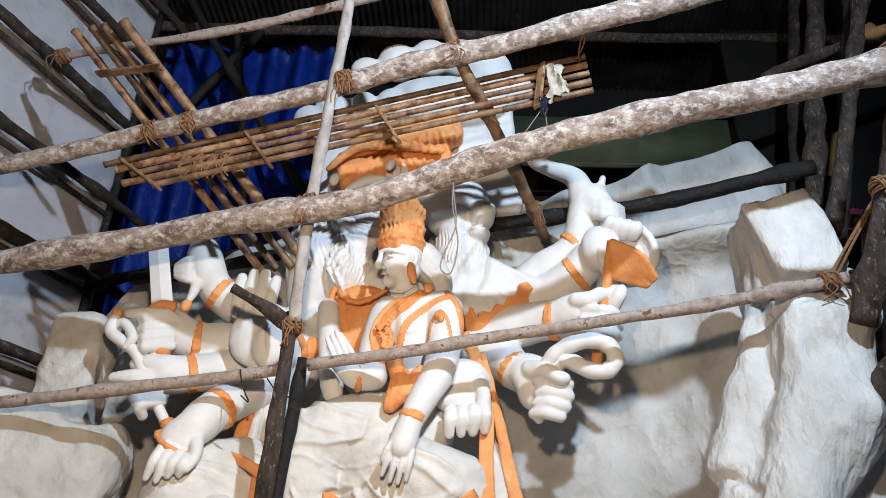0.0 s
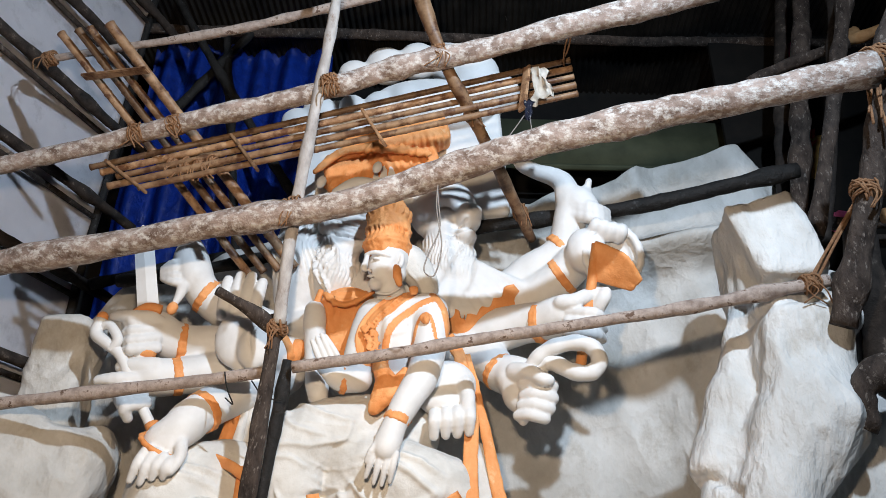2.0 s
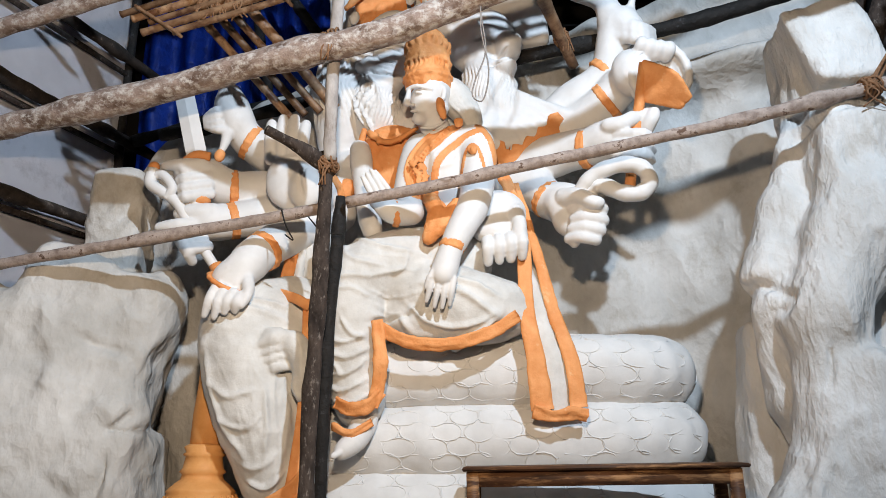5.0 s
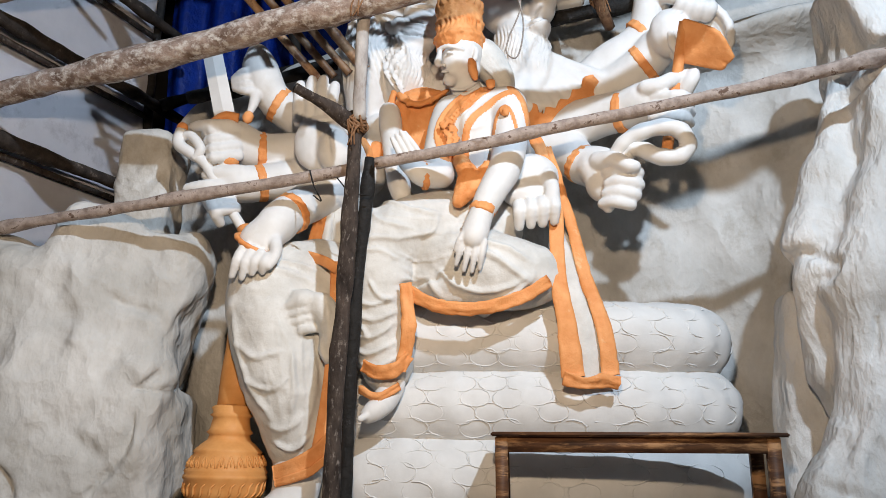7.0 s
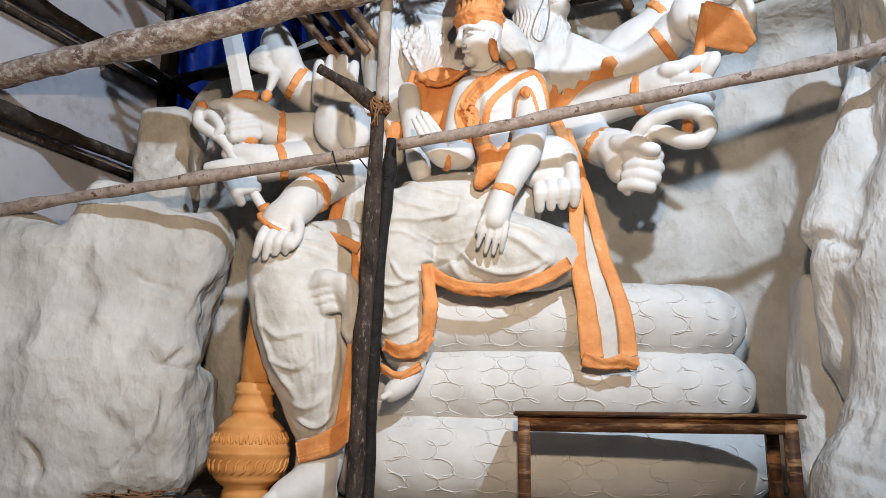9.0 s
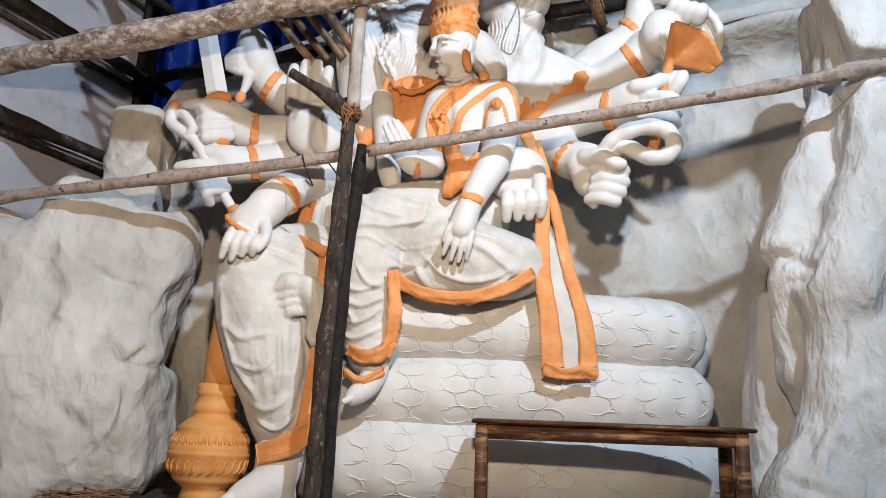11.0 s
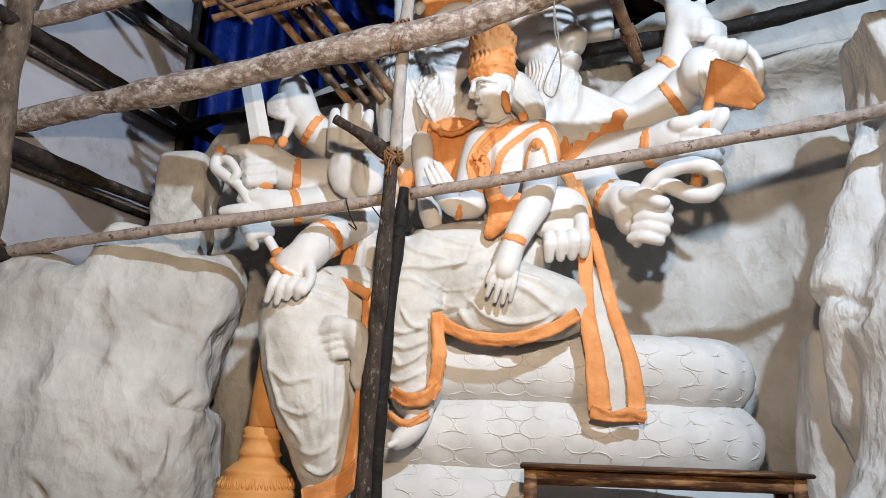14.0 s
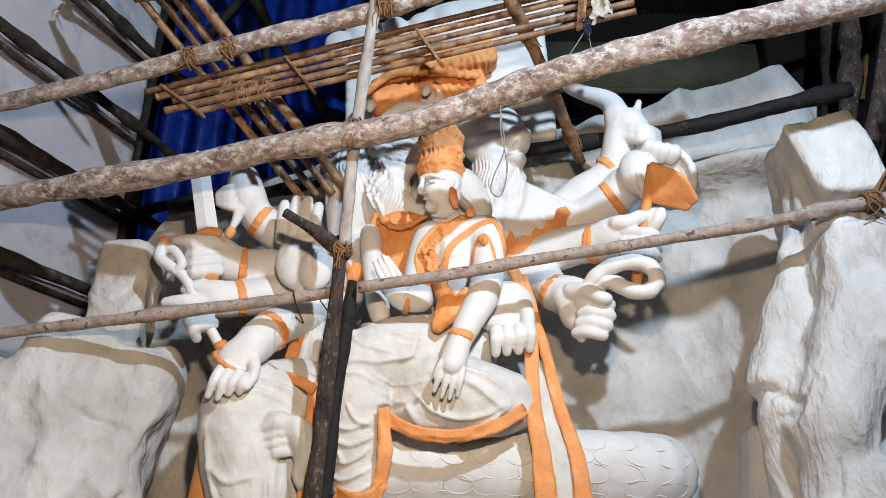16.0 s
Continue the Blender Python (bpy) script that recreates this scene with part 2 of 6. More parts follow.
class Clay:
    """Soft modelling: limbs and lumps that melt into one skin."""

    def __init__(self, k=0.05):
        self.prims, self.k = [], k

    def limb(self, a, b, ra, rb=None, k=None):
        self.prims.append(("limb", np.array(a, float), np.array(b, float), ra, ra if rb is None else rb, self.k if k is None else k))
        return self

    def tube(self, pts, radii, k=None, n=5):
        path = spline(pts, n)
        m = len(path) - 1
        for i in range(m):
            u, w = i / m * (len(radii) - 1), (i + 1) / m * (len(radii) - 1)
            self.limb(path[i], path[i + 1], np.interp(u, range(len(radii)), radii), np.interp(w, range(len(radii)), radii), k)
        return self

    def lump(self, c, r, turn=(0, 0, 0), k=None):
        self.prims.append(("lump", np.array(c, float), np.array(r, float), np.array(Euler([radians(v) for v in turn]).to_matrix()), 0, self.k if k is None else k))
        return self

    def block(self, c, half, turn=(0, 0, 0), edge=0.05, k=None):
        self.prims.append(("block", np.array(c, float), np.array(half, float), np.array(Euler([radians(v) for v in turn]).to_matrix()), edge, self.k if k is None else k))
        return self

    def ring(self, c, axis, R, r, k=None):
        """A bracelet of radius R round an axis."""
        ax = V(axis).normalized()
        s = ax.orthogonal().normalized()
        t = ax.cross(s)
        pts = [V(c) + (s * math.cos(i * math.pi / 7) + t * math.sin(i * math.pi / 7)) * R for i in range(15)]
        for a, b in zip(pts, pts[1:]):
            self.limb(a, b, r, r, k)
        return self

    def skin(self, step):
        """Vertices and quads of the skin."""
        lo, hi = np.full(3, 1e9), np.full(3, -1e9)
        boxes = []
        for p in self.prims:
            if p[0] == "limb":
                r = max(p[3], p[4])
                l, h = np.minimum(p[1], p[2]) - r, np.maximum(p[1], p[2]) + r
            else:
                e = np.abs(p[3]) @ p[2]
                l, h = p[1] - e, p[1] + e
            boxes.append((l, h))
            lo, hi = np.minimum(lo, l), np.maximum(hi, h)
        lo, hi = lo - 0.15, hi + 0.15
        n = np.ceil((hi - lo) / step).astype(int) + 1
        f = np.full(n, 1.0, np.float32)
        for p, (l, h) in zip(self.prims, boxes):
            pad = max(0.1, p[5] * 1.5 + 2 * step)
            i0 = np.maximum(((l - pad - lo) / step).astype(int), 0)
            i1 = np.minimum(((h + pad - lo) / step).astype(int) + 2, n)
            g = np.stack(np.meshgrid(*[lo[a] + step * np.arange(i0[a], i1[a]) for a in range(3)], indexing="ij"), -1).astype(np.float32)
            if p[0] == "limb":
                ab = p[2] - p[1]
                t = np.clip(((g - p[1]) @ ab) / max(ab @ ab, 1e-9), 0, 1)
                d = np.linalg.norm(g - p[1] - t[..., None] * ab, axis=-1) - (p[3] + (p[4] - p[3]) * t)
            elif p[0] == "lump":
                q = (g - p[1]) @ p[3]
                k0, k1 = np.linalg.norm(q / p[2], axis=-1), np.linalg.norm(q / p[2] ** 2, axis=-1)
                d = k0 * (k0 - 1) / np.maximum(k1, 1e-6)
            else:
                q = np.abs((g - p[1]) @ p[3]) - (p[2] - p[4])
                d = np.linalg.norm(np.maximum(q, 0), axis=-1) + np.minimum(q.max(-1), 0) - p[4]
            sl = tuple(slice(i0[a], i1[a]) for a in range(3))
            old = f[sl]
            k = max(p[5], 1e-4)
            h_ = np.clip(0.5 + 0.5 * (old - d) / k, 0, 1)
            f[sl] = old * (1 - h_) + d * h_ - k * h_ * (1 - h_)
        return nets(f, lo, step)


def nets(f, lo, step):
    ins = f < 0
    c = [ins[i:f.shape[0] - 1 + i, j:f.shape[1] - 1 + j, k:f.shape[2] - 1 + k] for i in (0, 1) for j in (0, 1) for k in (0, 1)]
    s = sum(x.astype(np.int8) for x in c)
    cells = np.argwhere((s > 0) & (s < 8))
    ids = np.full(s.shape, -1, np.int32)
    ids[tuple(cells.T)] = np.arange(len(cells))
    corners = np.array([(i, j, k) for i in (0, 1) for j in (0, 1) for k in (0, 1)])
    vals = np.stack([f[tuple((cells + o).T)] for o in corners], 1)
    tot, cnt = np.zeros((len(cells), 3)), np.zeros(len(cells))
    for a in range(8):
        for b in range(a + 1, 8):
            if np.abs(corners[a] - corners[b]).sum() != 1:
                continue
            m = (vals[:, a] < 0) != (vals[:, b] < 0)
            t = vals[m, a] / (vals[m, a] - vals[m, b])
            tot[m] += corners[a] + t[:, None] * (corners[b] - corners[a])
            cnt[m] += 1
    verts = lo + step * (cells + tot / cnt[:, None])
    quads = []
    for ax in range(3):
        u, w = (ax + 1) % 3, (ax + 2) % 3
        sl0, sl1 = [slice(1, -1)] * 3, [slice(1, -1)] * 3
        sl0[ax], sl1[ax] = slice(0, -1), slice(1, None)
        a, b = ins[tuple(sl0)], ins[tuple(sl1)]
        for flip in (False, True):
            e = np.argwhere((a & ~b) if not flip else (~a & b))
            off = np.ones(3, int)
            off[ax] = 0
            e = e + off
            eu, ew = np.eye(3, dtype=int)[u], np.eye(3, dtype=int)[w]
            q = [ids[tuple((e - x).T)] for x in (eu * 0, eu, eu + ew, ew)]
            quads.append(np.stack(q if not flip else q[::-1], 1))
    return verts, np.concatenate(quads)


def normals(v, q):
    n = np.cross(v[q[:, 2]] - v[q[:, 0]], v[q[:, 3]] - v[q[:, 1]])
    out = np.zeros_like(v)
    for k in range(4):
        np.add.at(out, q[:, k], n)
    return out / np.maximum(np.linalg.norm(out, axis=1), 1e-9)[:, None]


def folded(v, q, curves):
    """Draws ridges (or grooves, with a minus) along curves into the front of a skin: (points, half width, height)."""
    nrm = normals(v, q)
    out = v.copy()
    front = nrm[:, 1] < 0.35
    for pts, wide, high in curves:
        path = np.array([tuple(p) for p in spline(pts, 5)])
        lo, hi = path.min(0) - 3 * wide, path.max(0) + 3 * wide
        near = np.where(front & np.all((v > lo - (0, 0.3, 0)) & (v < hi + (0, 0.3, 0)), axis=1))[0]
        if not len(near):
            continue
        g = v[near][:, [0, 2]]
        best, where = np.full(len(near), 1e9), np.zeros(len(near))
        for i in range(len(path) - 1):
            a, b = path[i, [0, 2]], path[i + 1, [0, 2]]
            ab = b - a
            t = np.clip((g - a) @ ab / max(ab @ ab, 1e-9), 0, 1)
            d = np.hypot(*(g - a - t[:, None] * ab).T)
            m = d < best
            best[m], where[m] = d[m], (i + t[m]) / (len(path) - 1)
        taper = np.clip(np.minimum(where, 1 - where) * 5, 0.15, 1)
        out[near] += nrm[near] * (high * taper * np.exp(-(best / wide) ** 2))[:, None]
    return out


def banded(v, q, curves):
    """Which faces of a skin's front lie on painted bands: (points, half width)."""
    mid, nrm = v[q].mean(1), normals(v, q)[q[:, 0]]
    mask = np.zeros(len(q), bool)
    for pts, wide in curves:
        path = np.array([tuple(p) for p in spline(pts, 6)])
        for a, b in zip(path, path[1:]):
            ab = (b - a)[[0, 2]]
            g = mid[:, [0, 2]] - a[[0, 2]]
            t = np.clip(g @ ab / max(ab @ ab, 1e-9), 0, 1)
            near = np.hypot(*(g - t[:, None] * ab).T) < wide
            mask |= near & (nrm[:, 1] < 0.25) & (np.abs(mid[:, 1] - a[1]) < 0.35)
    return mask


def beside(pts, off):
    """A curve moved sideways in its upright plane."""
    path = spline(pts, 4)
    out = []
    for i, p in enumerate(path):
        d = path[min(i + 1, len(path) - 1)] - path[max(i - 1, 0)]
        out.append(p + Vector((-d.z, 0, d.x)).normalized() * off)
    return out[::3] + [out[-1]]


def fan(a0, a1, b0, b1, n, bow, wide, high, jitter=0.0, seed=0):
    """n fold lines from the edge a0..a1 to the edge b0..b1, bowed by a vector."""
    rng = random.Random(seed)
    out = []
    for i in range(n):
        u = i / max(n - 1, 1)
        a, b = V(a0).lerp(V(a1), u), V(b0).lerp(V(b1), u)
        j = Vector((rng.uniform(-1, 1), 0, rng.uniform(-1, 1))) * jitter
        m = a.lerp(b, 0.5) + V(bow) * (1 + 0.4 * rng.uniform(-1, 1)) + j
        out.append(([a + j * 0.5, m, b - j * 0.5], wide * rng.uniform(0.8, 1.25), high * rng.uniform(0.6, 1.2)))
    return out


def roughen(verts, amount, scale, seed=0.0, stretch=(1, 1, 1)):
    """Uneven plaster: pushes the points about by broad and fine noise."""
    out = verts.copy()
    for i, v in enumerate(verts):
        p = Vector(v * np.array(stretch)) * scale + Vector((seed, seed * 0.7, 0))
        out[i] += np.array(noise.turbulence_vector(p, 3, False, noise_basis="PERLIN_ORIGINAL")) * amount
    return out


def chisel(v, q, amount, scale, stretch=(1, 1, 1), seed=0.0):
    """Trowelled relief: sharp ridges and soft hollows along the normals."""
    n = normals(v, q)
    st = np.array(stretch) * scale
    d = np.array([noise.ridged_multi_fractal(Vector(p * st) + Vector((seed, 0, seed)), 0.9, 2.1, 4, 1.0, 2.0) for p in v])
    return v + n * ((d - d.mean()) * amount)[:, None]


def skins(name, layers, label="", category="", kind="", parent=None):
    """One mesh out of several skins, each with its material."""
    vs, qs, mi, mats = [], [], [], []
    base = 0
    for verts, quads, mat in layers:
        pair, mask = mat if isinstance(mat, tuple) else ((mat, mat), np.zeros(len(quads), bool))
        for m in pair:
            if m not in mats:
                mats.append(m)
        vs.append(verts)
        qs.append(quads + base)
        mi.append(np.where(mask, mats.index(pair[1]), mats.index(pair[0])).astype(np.int32))
        base += len(verts)
    v, q, mi = np.concatenate(vs), np.concatenate(qs), np.concatenate(mi)
    me = bpy.data.meshes.new(name)
    me.vertices.add(len(v))
    me.vertices.foreach_set("co", v.astype(np.float32).ravel())
    me.loops.add(len(q) * 4)
    me.loops.foreach_set("vertex_index", q.astype(np.int32).ravel())
    me.polygons.add(len(q))
    me.polygons.foreach_set("loop_start", np.arange(0, len(q) * 4, 4, dtype=np.int32))
    me.polygons.foreach_set("material_index", mi)
    me.polygons.foreach_set("use_smooth", np.ones(len(q), bool))
    for m in mats:
        me.materials.append(m)
    me.update(calc_edges=True)
    me.validate()
    ob = new(name, me)
    if parent:
        ob.parent = parent
    return tagged(ob, label, category, "", kind)


def ribbon(path, width, thick, across=(1, 0, 0), n=8, wave=0.0, seed=0):
    """A strip of thick cloth along path, as quads."""
    pts = spline(path, n)
    vs, qs = [], []
    m = 7
    for i, p in enumerate(pts):
        d = (pts[min(i + 1, len(pts) - 1)] - pts[max(i - 1, 0)]).normalized()
        s = V(across)
        s = (s - d * s.dot(d)).normalized()
        nrm = s.cross(d).normalized()
        w = np.interp(i / (len(pts) - 1), np.linspace(0, 1, len(width)), width) if isinstance(width, (list, tuple)) else width
        for lay in (1, -1):
            for j in range(m):
                u = j / (m - 1) * 2 - 1
                bulge = thick * (1 - 0.5 * u ** 4) * lay
                vs.append(p + s * (u * w / 2) + nrm * (bulge + wave * noise.noise(p * 5 + s * u * 2 + Vector((seed, 0, 0)))))
    st = 2 * m
    for i in range(len(pts) - 1):
        a, b = i * st, (i + 1) * st
        for j in range(m - 1):
            qs.append((a + j, a + j + 1, b + j + 1, b + j))
            qs.append((a + m + j + 1, a + m + j, b + m + j, b + m + j + 1))
        qs.append((a + m, a, b, b + m))
        qs.append((a + m - 1, a + 2 * m - 1, b + 2 * m - 1, b + m - 1))
    for a in (0, (len(pts) - 1) * st):
        for j in range(m - 1):
            qs.append((a + j, a + m + j, a + m + j + 1, a + j + 1))
    return np.array([tuple(v) for v in vs]), np.array(qs)

# ---- the shed ----
def slab(name, lo, hi, mat, label, category="wall", m=None):
    bm = bmesh.new()
    box(bm, lo, hi, m)
    ob = part(name, bm, mat, smooth=False)
    return tagged(ob, label, category, "", "structure")


def FLOOR(y):
    """The floor falls a hand's width in front of the seat."""
    u = max(0.0, min(1.0, (6.05 - y) / 0.6))
    return -0.13 * u * u * (3 - 2 * u)


def uneven_floor():
    bm = bmesh.new()
    nx, ny = 130, 110
    grid = []
    for j in range(ny + 1):
        for i in range(nx + 1):
            x, y = -7 + 14 * i / nx, -4 + 14 * j / ny
            z = FLOOR(y) + 0.018 * noise.noise((x * 1.3, y * 1.3, 0)) + 0.008 * noise.noise((x * 5, y * 5, 3))
            grid.append(bm.verts.new((x, y, z)))
    w = nx + 1
    for j in range(ny):
        for i in range(nx):
            bm.faces.new((grid[j * w + i], grid[j * w + i + 1], grid[(j + 1) * w + i + 1], grid[(j + 1) * w + i]))
    return tagged(part("floor", bm, M_FLOOR), "dusty grey cement floor with plaster splashes", "floor", "", "structure")


uneven_floor()
slab("wall_north", (-7, 9.9, 0), (7.2, 10.0, 11.5), M_BLACK, "board wall of the shed, coloured near black for shade")
slab("wall_east", (7.0, -4, 0), (7.1, 10, 11.5), M_BLACK, "board wall of the shed, coloured near black for shade")
slab("wall_south", (-7, -4.1, 0), (7.1, -4.0, 11.5), M_BLACK, "board wall of the shed, coloured near black for shade")
slab("wall_far_west", (-7.1, -4.1, 0), (-7.0, 10.0, 11.5), M_BLACK, "board wall of the shed, coloured near black for shade")


# near-black sheet that stands for the shade behind the side poles
slab("wall_partition", (4.1, 8.6, 0), (7.0, 8.66, 10.2), M_BLACK, "plank partition coloured near black for the shade behind the side scaffold")


def board_on_wall():
    """The long green board high on the back wall."""
    bm = bmesh.new()
    box(bm, (0.4, 9.0, 7.15), (5.2, 9.06, 7.95), None, 0.01)
    box(bm, (0.4, 8.96, 7.05), (5.2, 9.08, 7.13), None, 0.015)
    return tagged(part("wall_board", finish(bm), M_GREEN), "dull green wooden board on the back wall", "board", "", "structure")


board_on_wall()


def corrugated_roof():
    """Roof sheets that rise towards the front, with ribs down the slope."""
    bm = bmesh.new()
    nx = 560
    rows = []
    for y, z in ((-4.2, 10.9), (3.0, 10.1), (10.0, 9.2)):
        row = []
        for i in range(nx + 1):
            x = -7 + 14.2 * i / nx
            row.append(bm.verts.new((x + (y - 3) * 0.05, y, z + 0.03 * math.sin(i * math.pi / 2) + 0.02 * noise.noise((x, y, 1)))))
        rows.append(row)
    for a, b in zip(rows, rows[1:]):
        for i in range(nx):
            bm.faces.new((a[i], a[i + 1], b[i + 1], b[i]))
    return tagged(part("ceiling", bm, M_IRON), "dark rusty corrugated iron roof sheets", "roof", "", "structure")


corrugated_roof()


# west wall of pale sheets behind rails
WEST = Matrix.Translation((-4.36, 8.3, 0)) @ Matrix.Rotation(radians(-16), 4, "Z")


def west_wall():
    bm = bmesh.new()
    nu, nv = 50, 40
    g = []
    for j in range(nv + 1):
        for i in range(nu + 1):
            u, v = -0.25 - 8.0 * i / nu, 0.0 + 10.4 * j / nv
            d = 0.03 * noise.noise((u * 0.8, v * 0.8, 2)) + 0.012 * math.sin(v * 2.1)
            g.append(bm.verts.new(WEST @ Vector((d, u, v))))
    w = nu + 1
    for j in range(nv):
        for i in range(nu):
            bm.faces.new((g[j * w + i], g[j * w + i + 1], g[(j + 1) * w + i + 1], g[(j + 1) * w + i]))
    bm.faces.ensure_lookup_table()
    bmesh.ops.solidify(bm, geom=bm.faces[:], thickness=0.03)
    return tagged(part("wall_west", finish(bm), M_SHEET), "pale grey plastic sheet wall with shadows of rails", "wall", "", "structure")


west_wall()


def tarpaulin():
    """Hanging blue sheet with upright folds, past the end of the pale wall."""
    bm = bmesh.new()
    nu, nv = 90, 30
    g = []
    for j in range(nv + 1):
        for i in range(nu + 1):
            u, v = i / nu, j / nv
            x, z = -4.75 + 2.9 * u, 2.6 + 6.72 * v
            y = 9.1 + 0.10 * math.sin(u * 38 + 1.5 * math.sin(v * 3)) + 0.16 * noise.noise((x * 1.5, z * 0.4, 5))
            g.append(bm.verts.new((x, y, z)))
    w = nu + 1
    for j in range(nv):
        for i in range(nu):
            bm.faces.new((g[j * w + i], g[j * w + i + 1], g[(j + 1) * w + i + 1], g[(j + 1) * w + i]))
    bmesh.ops.solidify(bm, geom=bm.faces[:], thickness=0.008)
    return tagged(part("tarpaulin", finish(bm), M_TARP), "crumpled blue tarpaulin hung behind the scaffold", "tarpaulin")


tarpaulin()


# ---- plaster rocks ----
def backdrop_sheet():
    """The plastered cloth cliff behind the figure, in hanging folds."""
    nu, nv = 260, 240
    vs = []
    for j in range(nv + 1):
        for i in range(nu + 1):
            u, v = i / nu, j / nv
            x = -4.75 + 9.15 * u
            top = np.interp(x, (-4.36, -4.14, -3.96, -3.76, -3.5, -2.77, -2.09, -1.8, -1.0, 0.35, 1.13, 1.46, 1.97, 2.26, 2.54, 2.91, 3.9, 4.19, 4.52), (3.58, 4.03, 4.25, 4.55, 4.83, 5.0, 5.15, 5.45, 5.5, 5.78, 5.8, 5.98, 6.14, 6.2, 6.43, 6.53, 6.77, 6.39, 5.62))
            top += 0.04 * noise.noise((x * 2.2, 3, 0)) + 0.012 * math.sin(x * 9)
            z = top * v
            y = 7.98 - 0.1 * (1 - v) ** 2
            fold = 0.22 * noise.noise((x * 1.1 + 0.35 * z, z * 0.35, 7)) + 0.10 * noise.noise((x * 2.6 + 0.5 * z, z * 0.8, 2)) + 0.015 * noise.noise((x * 7, z * 3, 4))
            y += fold * 1.0
            y -= 1.5 * math.exp(-((x - 3.25) / 0.6) ** 2) * max(0.0, 1 - 1.05 * v) ** 0.8
            y -= 0.6 * math.exp(-((z - 4.95 - 0.12 * (x - 2)) / 0.22) ** 2) * max(0, min(1, (x - 0.9) / 0.7))
            y += 0.3 * max(0, v - 0.95)
            y += 0.012 * (noise.ridged_multi_fractal(Vector((x * 2.2, z * 0.9, 3)), 0.9, 2.1, 4, 1.0, 2.0) - 1)
            vs.append((x, y, z))
    w = nu + 1
    vs = np.array(vs)
    back = vs + np.array((0, 0.06, 0))
    a = np.array([(j * w + i, j * w + i + 1, (j + 1) * w + i + 1, (j + 1) * w + i) for j in range(nv) for i in range(nu)])
    n = len(vs)
    edge = [(nv * w + i, nv * w + i + 1, n + nv * w + i + 1, n + nv * w + i) for i in range(nu)]
    edge += [(j * w, (j + 1) * w, n + (j + 1) * w, n + j * w) for j in range(nv)] + [(j * w + nu, n + j * w + nu, n + (j + 1) * w + nu, (j + 1) * w + nu) for j in range(nv)]
    return skins("rock_backdrop", [(np.concatenate([vs, back]), np.concatenate([a, a[:, ::-1] + n, np.array(edge)]), M_ROCK)], "off-white plastered cloth cliff in hanging folds", "backdrop", "structure")


backdrop_sheet()


def boulder_west():
    """A boulder with one broad smooth face that falls back towards the statue, and a rounded block on top."""
    c = Clay(0.16)
    c.block((-3.67, 6.55, 1.72), (0.68, 0.5, 0.92), (-6, 12, 17), 0.22)
    c.block((-4.30, 6.35, 1.16), (0.75, 0.5, 1.2), (-4, 4, 14), 0.28)
    c.block((-3.83, 6.30, 0.59), (0.85, 0.42, 0.62), (0, 0, 10), 0.25)
    c.lump((-3.08, 6.62, 2.10), (0.24, 0.35, 0.36), (0, 10, 0), 0.10)
    c.lump((-3.22, 6.35, 1.20), (0.28, 0.32, 0.35), (0, 20, 0), 0.1)
    c.block((-3.15, 6.62, 0.61), (0.2, 0.3, 0.48), (0, 4, 0), 0.12, 0.08)
    c.lump((-3.31, 6.30, 0.41), (0.3, 0.25, 0.3), (0, 0, 0), 0.1)
    c.lump((-4.76, 6.20, 1.43), (0.6, 0.45, 1.1))
    c.block((-4.6, 6.3, 0.5), (0.8, 0.5, 0.95), (0, 8, 8), 0.25)
    c.block((-3.66, 6.85, 3.08), (0.27, 0.27, 0.62), (0, 5, 6), 0.12, 0.08)
    v, q = c.skin(0.032)
    lines = [([(-2.97, 6.20, 1.34), (-3.05, 6.20, 1.19), (-3.16, 6.20, 1.04)], 0.03, -0.06), ([(-3.17, 6.20, 1.14), (-3.04, 6.20, 1.11), (-2.92, 6.20, 1.16)], 0.02, -0.05),
             ([(-3.13, 6.20, 0.99), (-3.15, 6.20, 0.71), (-3.35, 6.20, 0.37), (-3.48, 6.20, 0.20)], 0.035, -0.06), ([(-2.98, 6.30, 1.55), (-2.86, 6.30, 1.86), (-2.72, 6.30, 2.02)], 0.03, -0.05),
             ([(-4.09, 6.00, 0.53), (-3.96, 6.00, 0.36), (-3.99, 6.00, 0.15)], 0.03, -0.06), ([(-3.84, 6.10, 2.30), (-3.71, 6.10, 1.65), (-3.72, 6.10, 1.35)], 0.05, 0.025),
             ([(-3.69, 6.10, 1.95), (-3.17, 6.10, 1.81), (-3.00, 6.10, 1.62)], 0.05, -0.03), ([(-3.64, 6.00, 0.78), (-3.37, 6.00, 0.56), (-3.11, 6.00, 0.80)], 0.05, -0.04)]
    v = folded(v, q, lines)
    v = roughen(v, 0.075, 1.3, 3.0)
    v = roughen(v, 0.02, 3.2, 6.0)
    v = chisel(v, q, 0.012, 1.5, (1, 1, 0.8), 3.0)
    v = chisel(v, q, 0.004, 6.0, (1, 1, 0.6), 5.0)
    v[:, 2] = np.maximum(v[:, 2], -0.14)
    return skins("plaster_boulder", [(v, q, M_ROCK)], "big grey-white plaster boulder beside the seated figure", "boulder")


boulder_west()


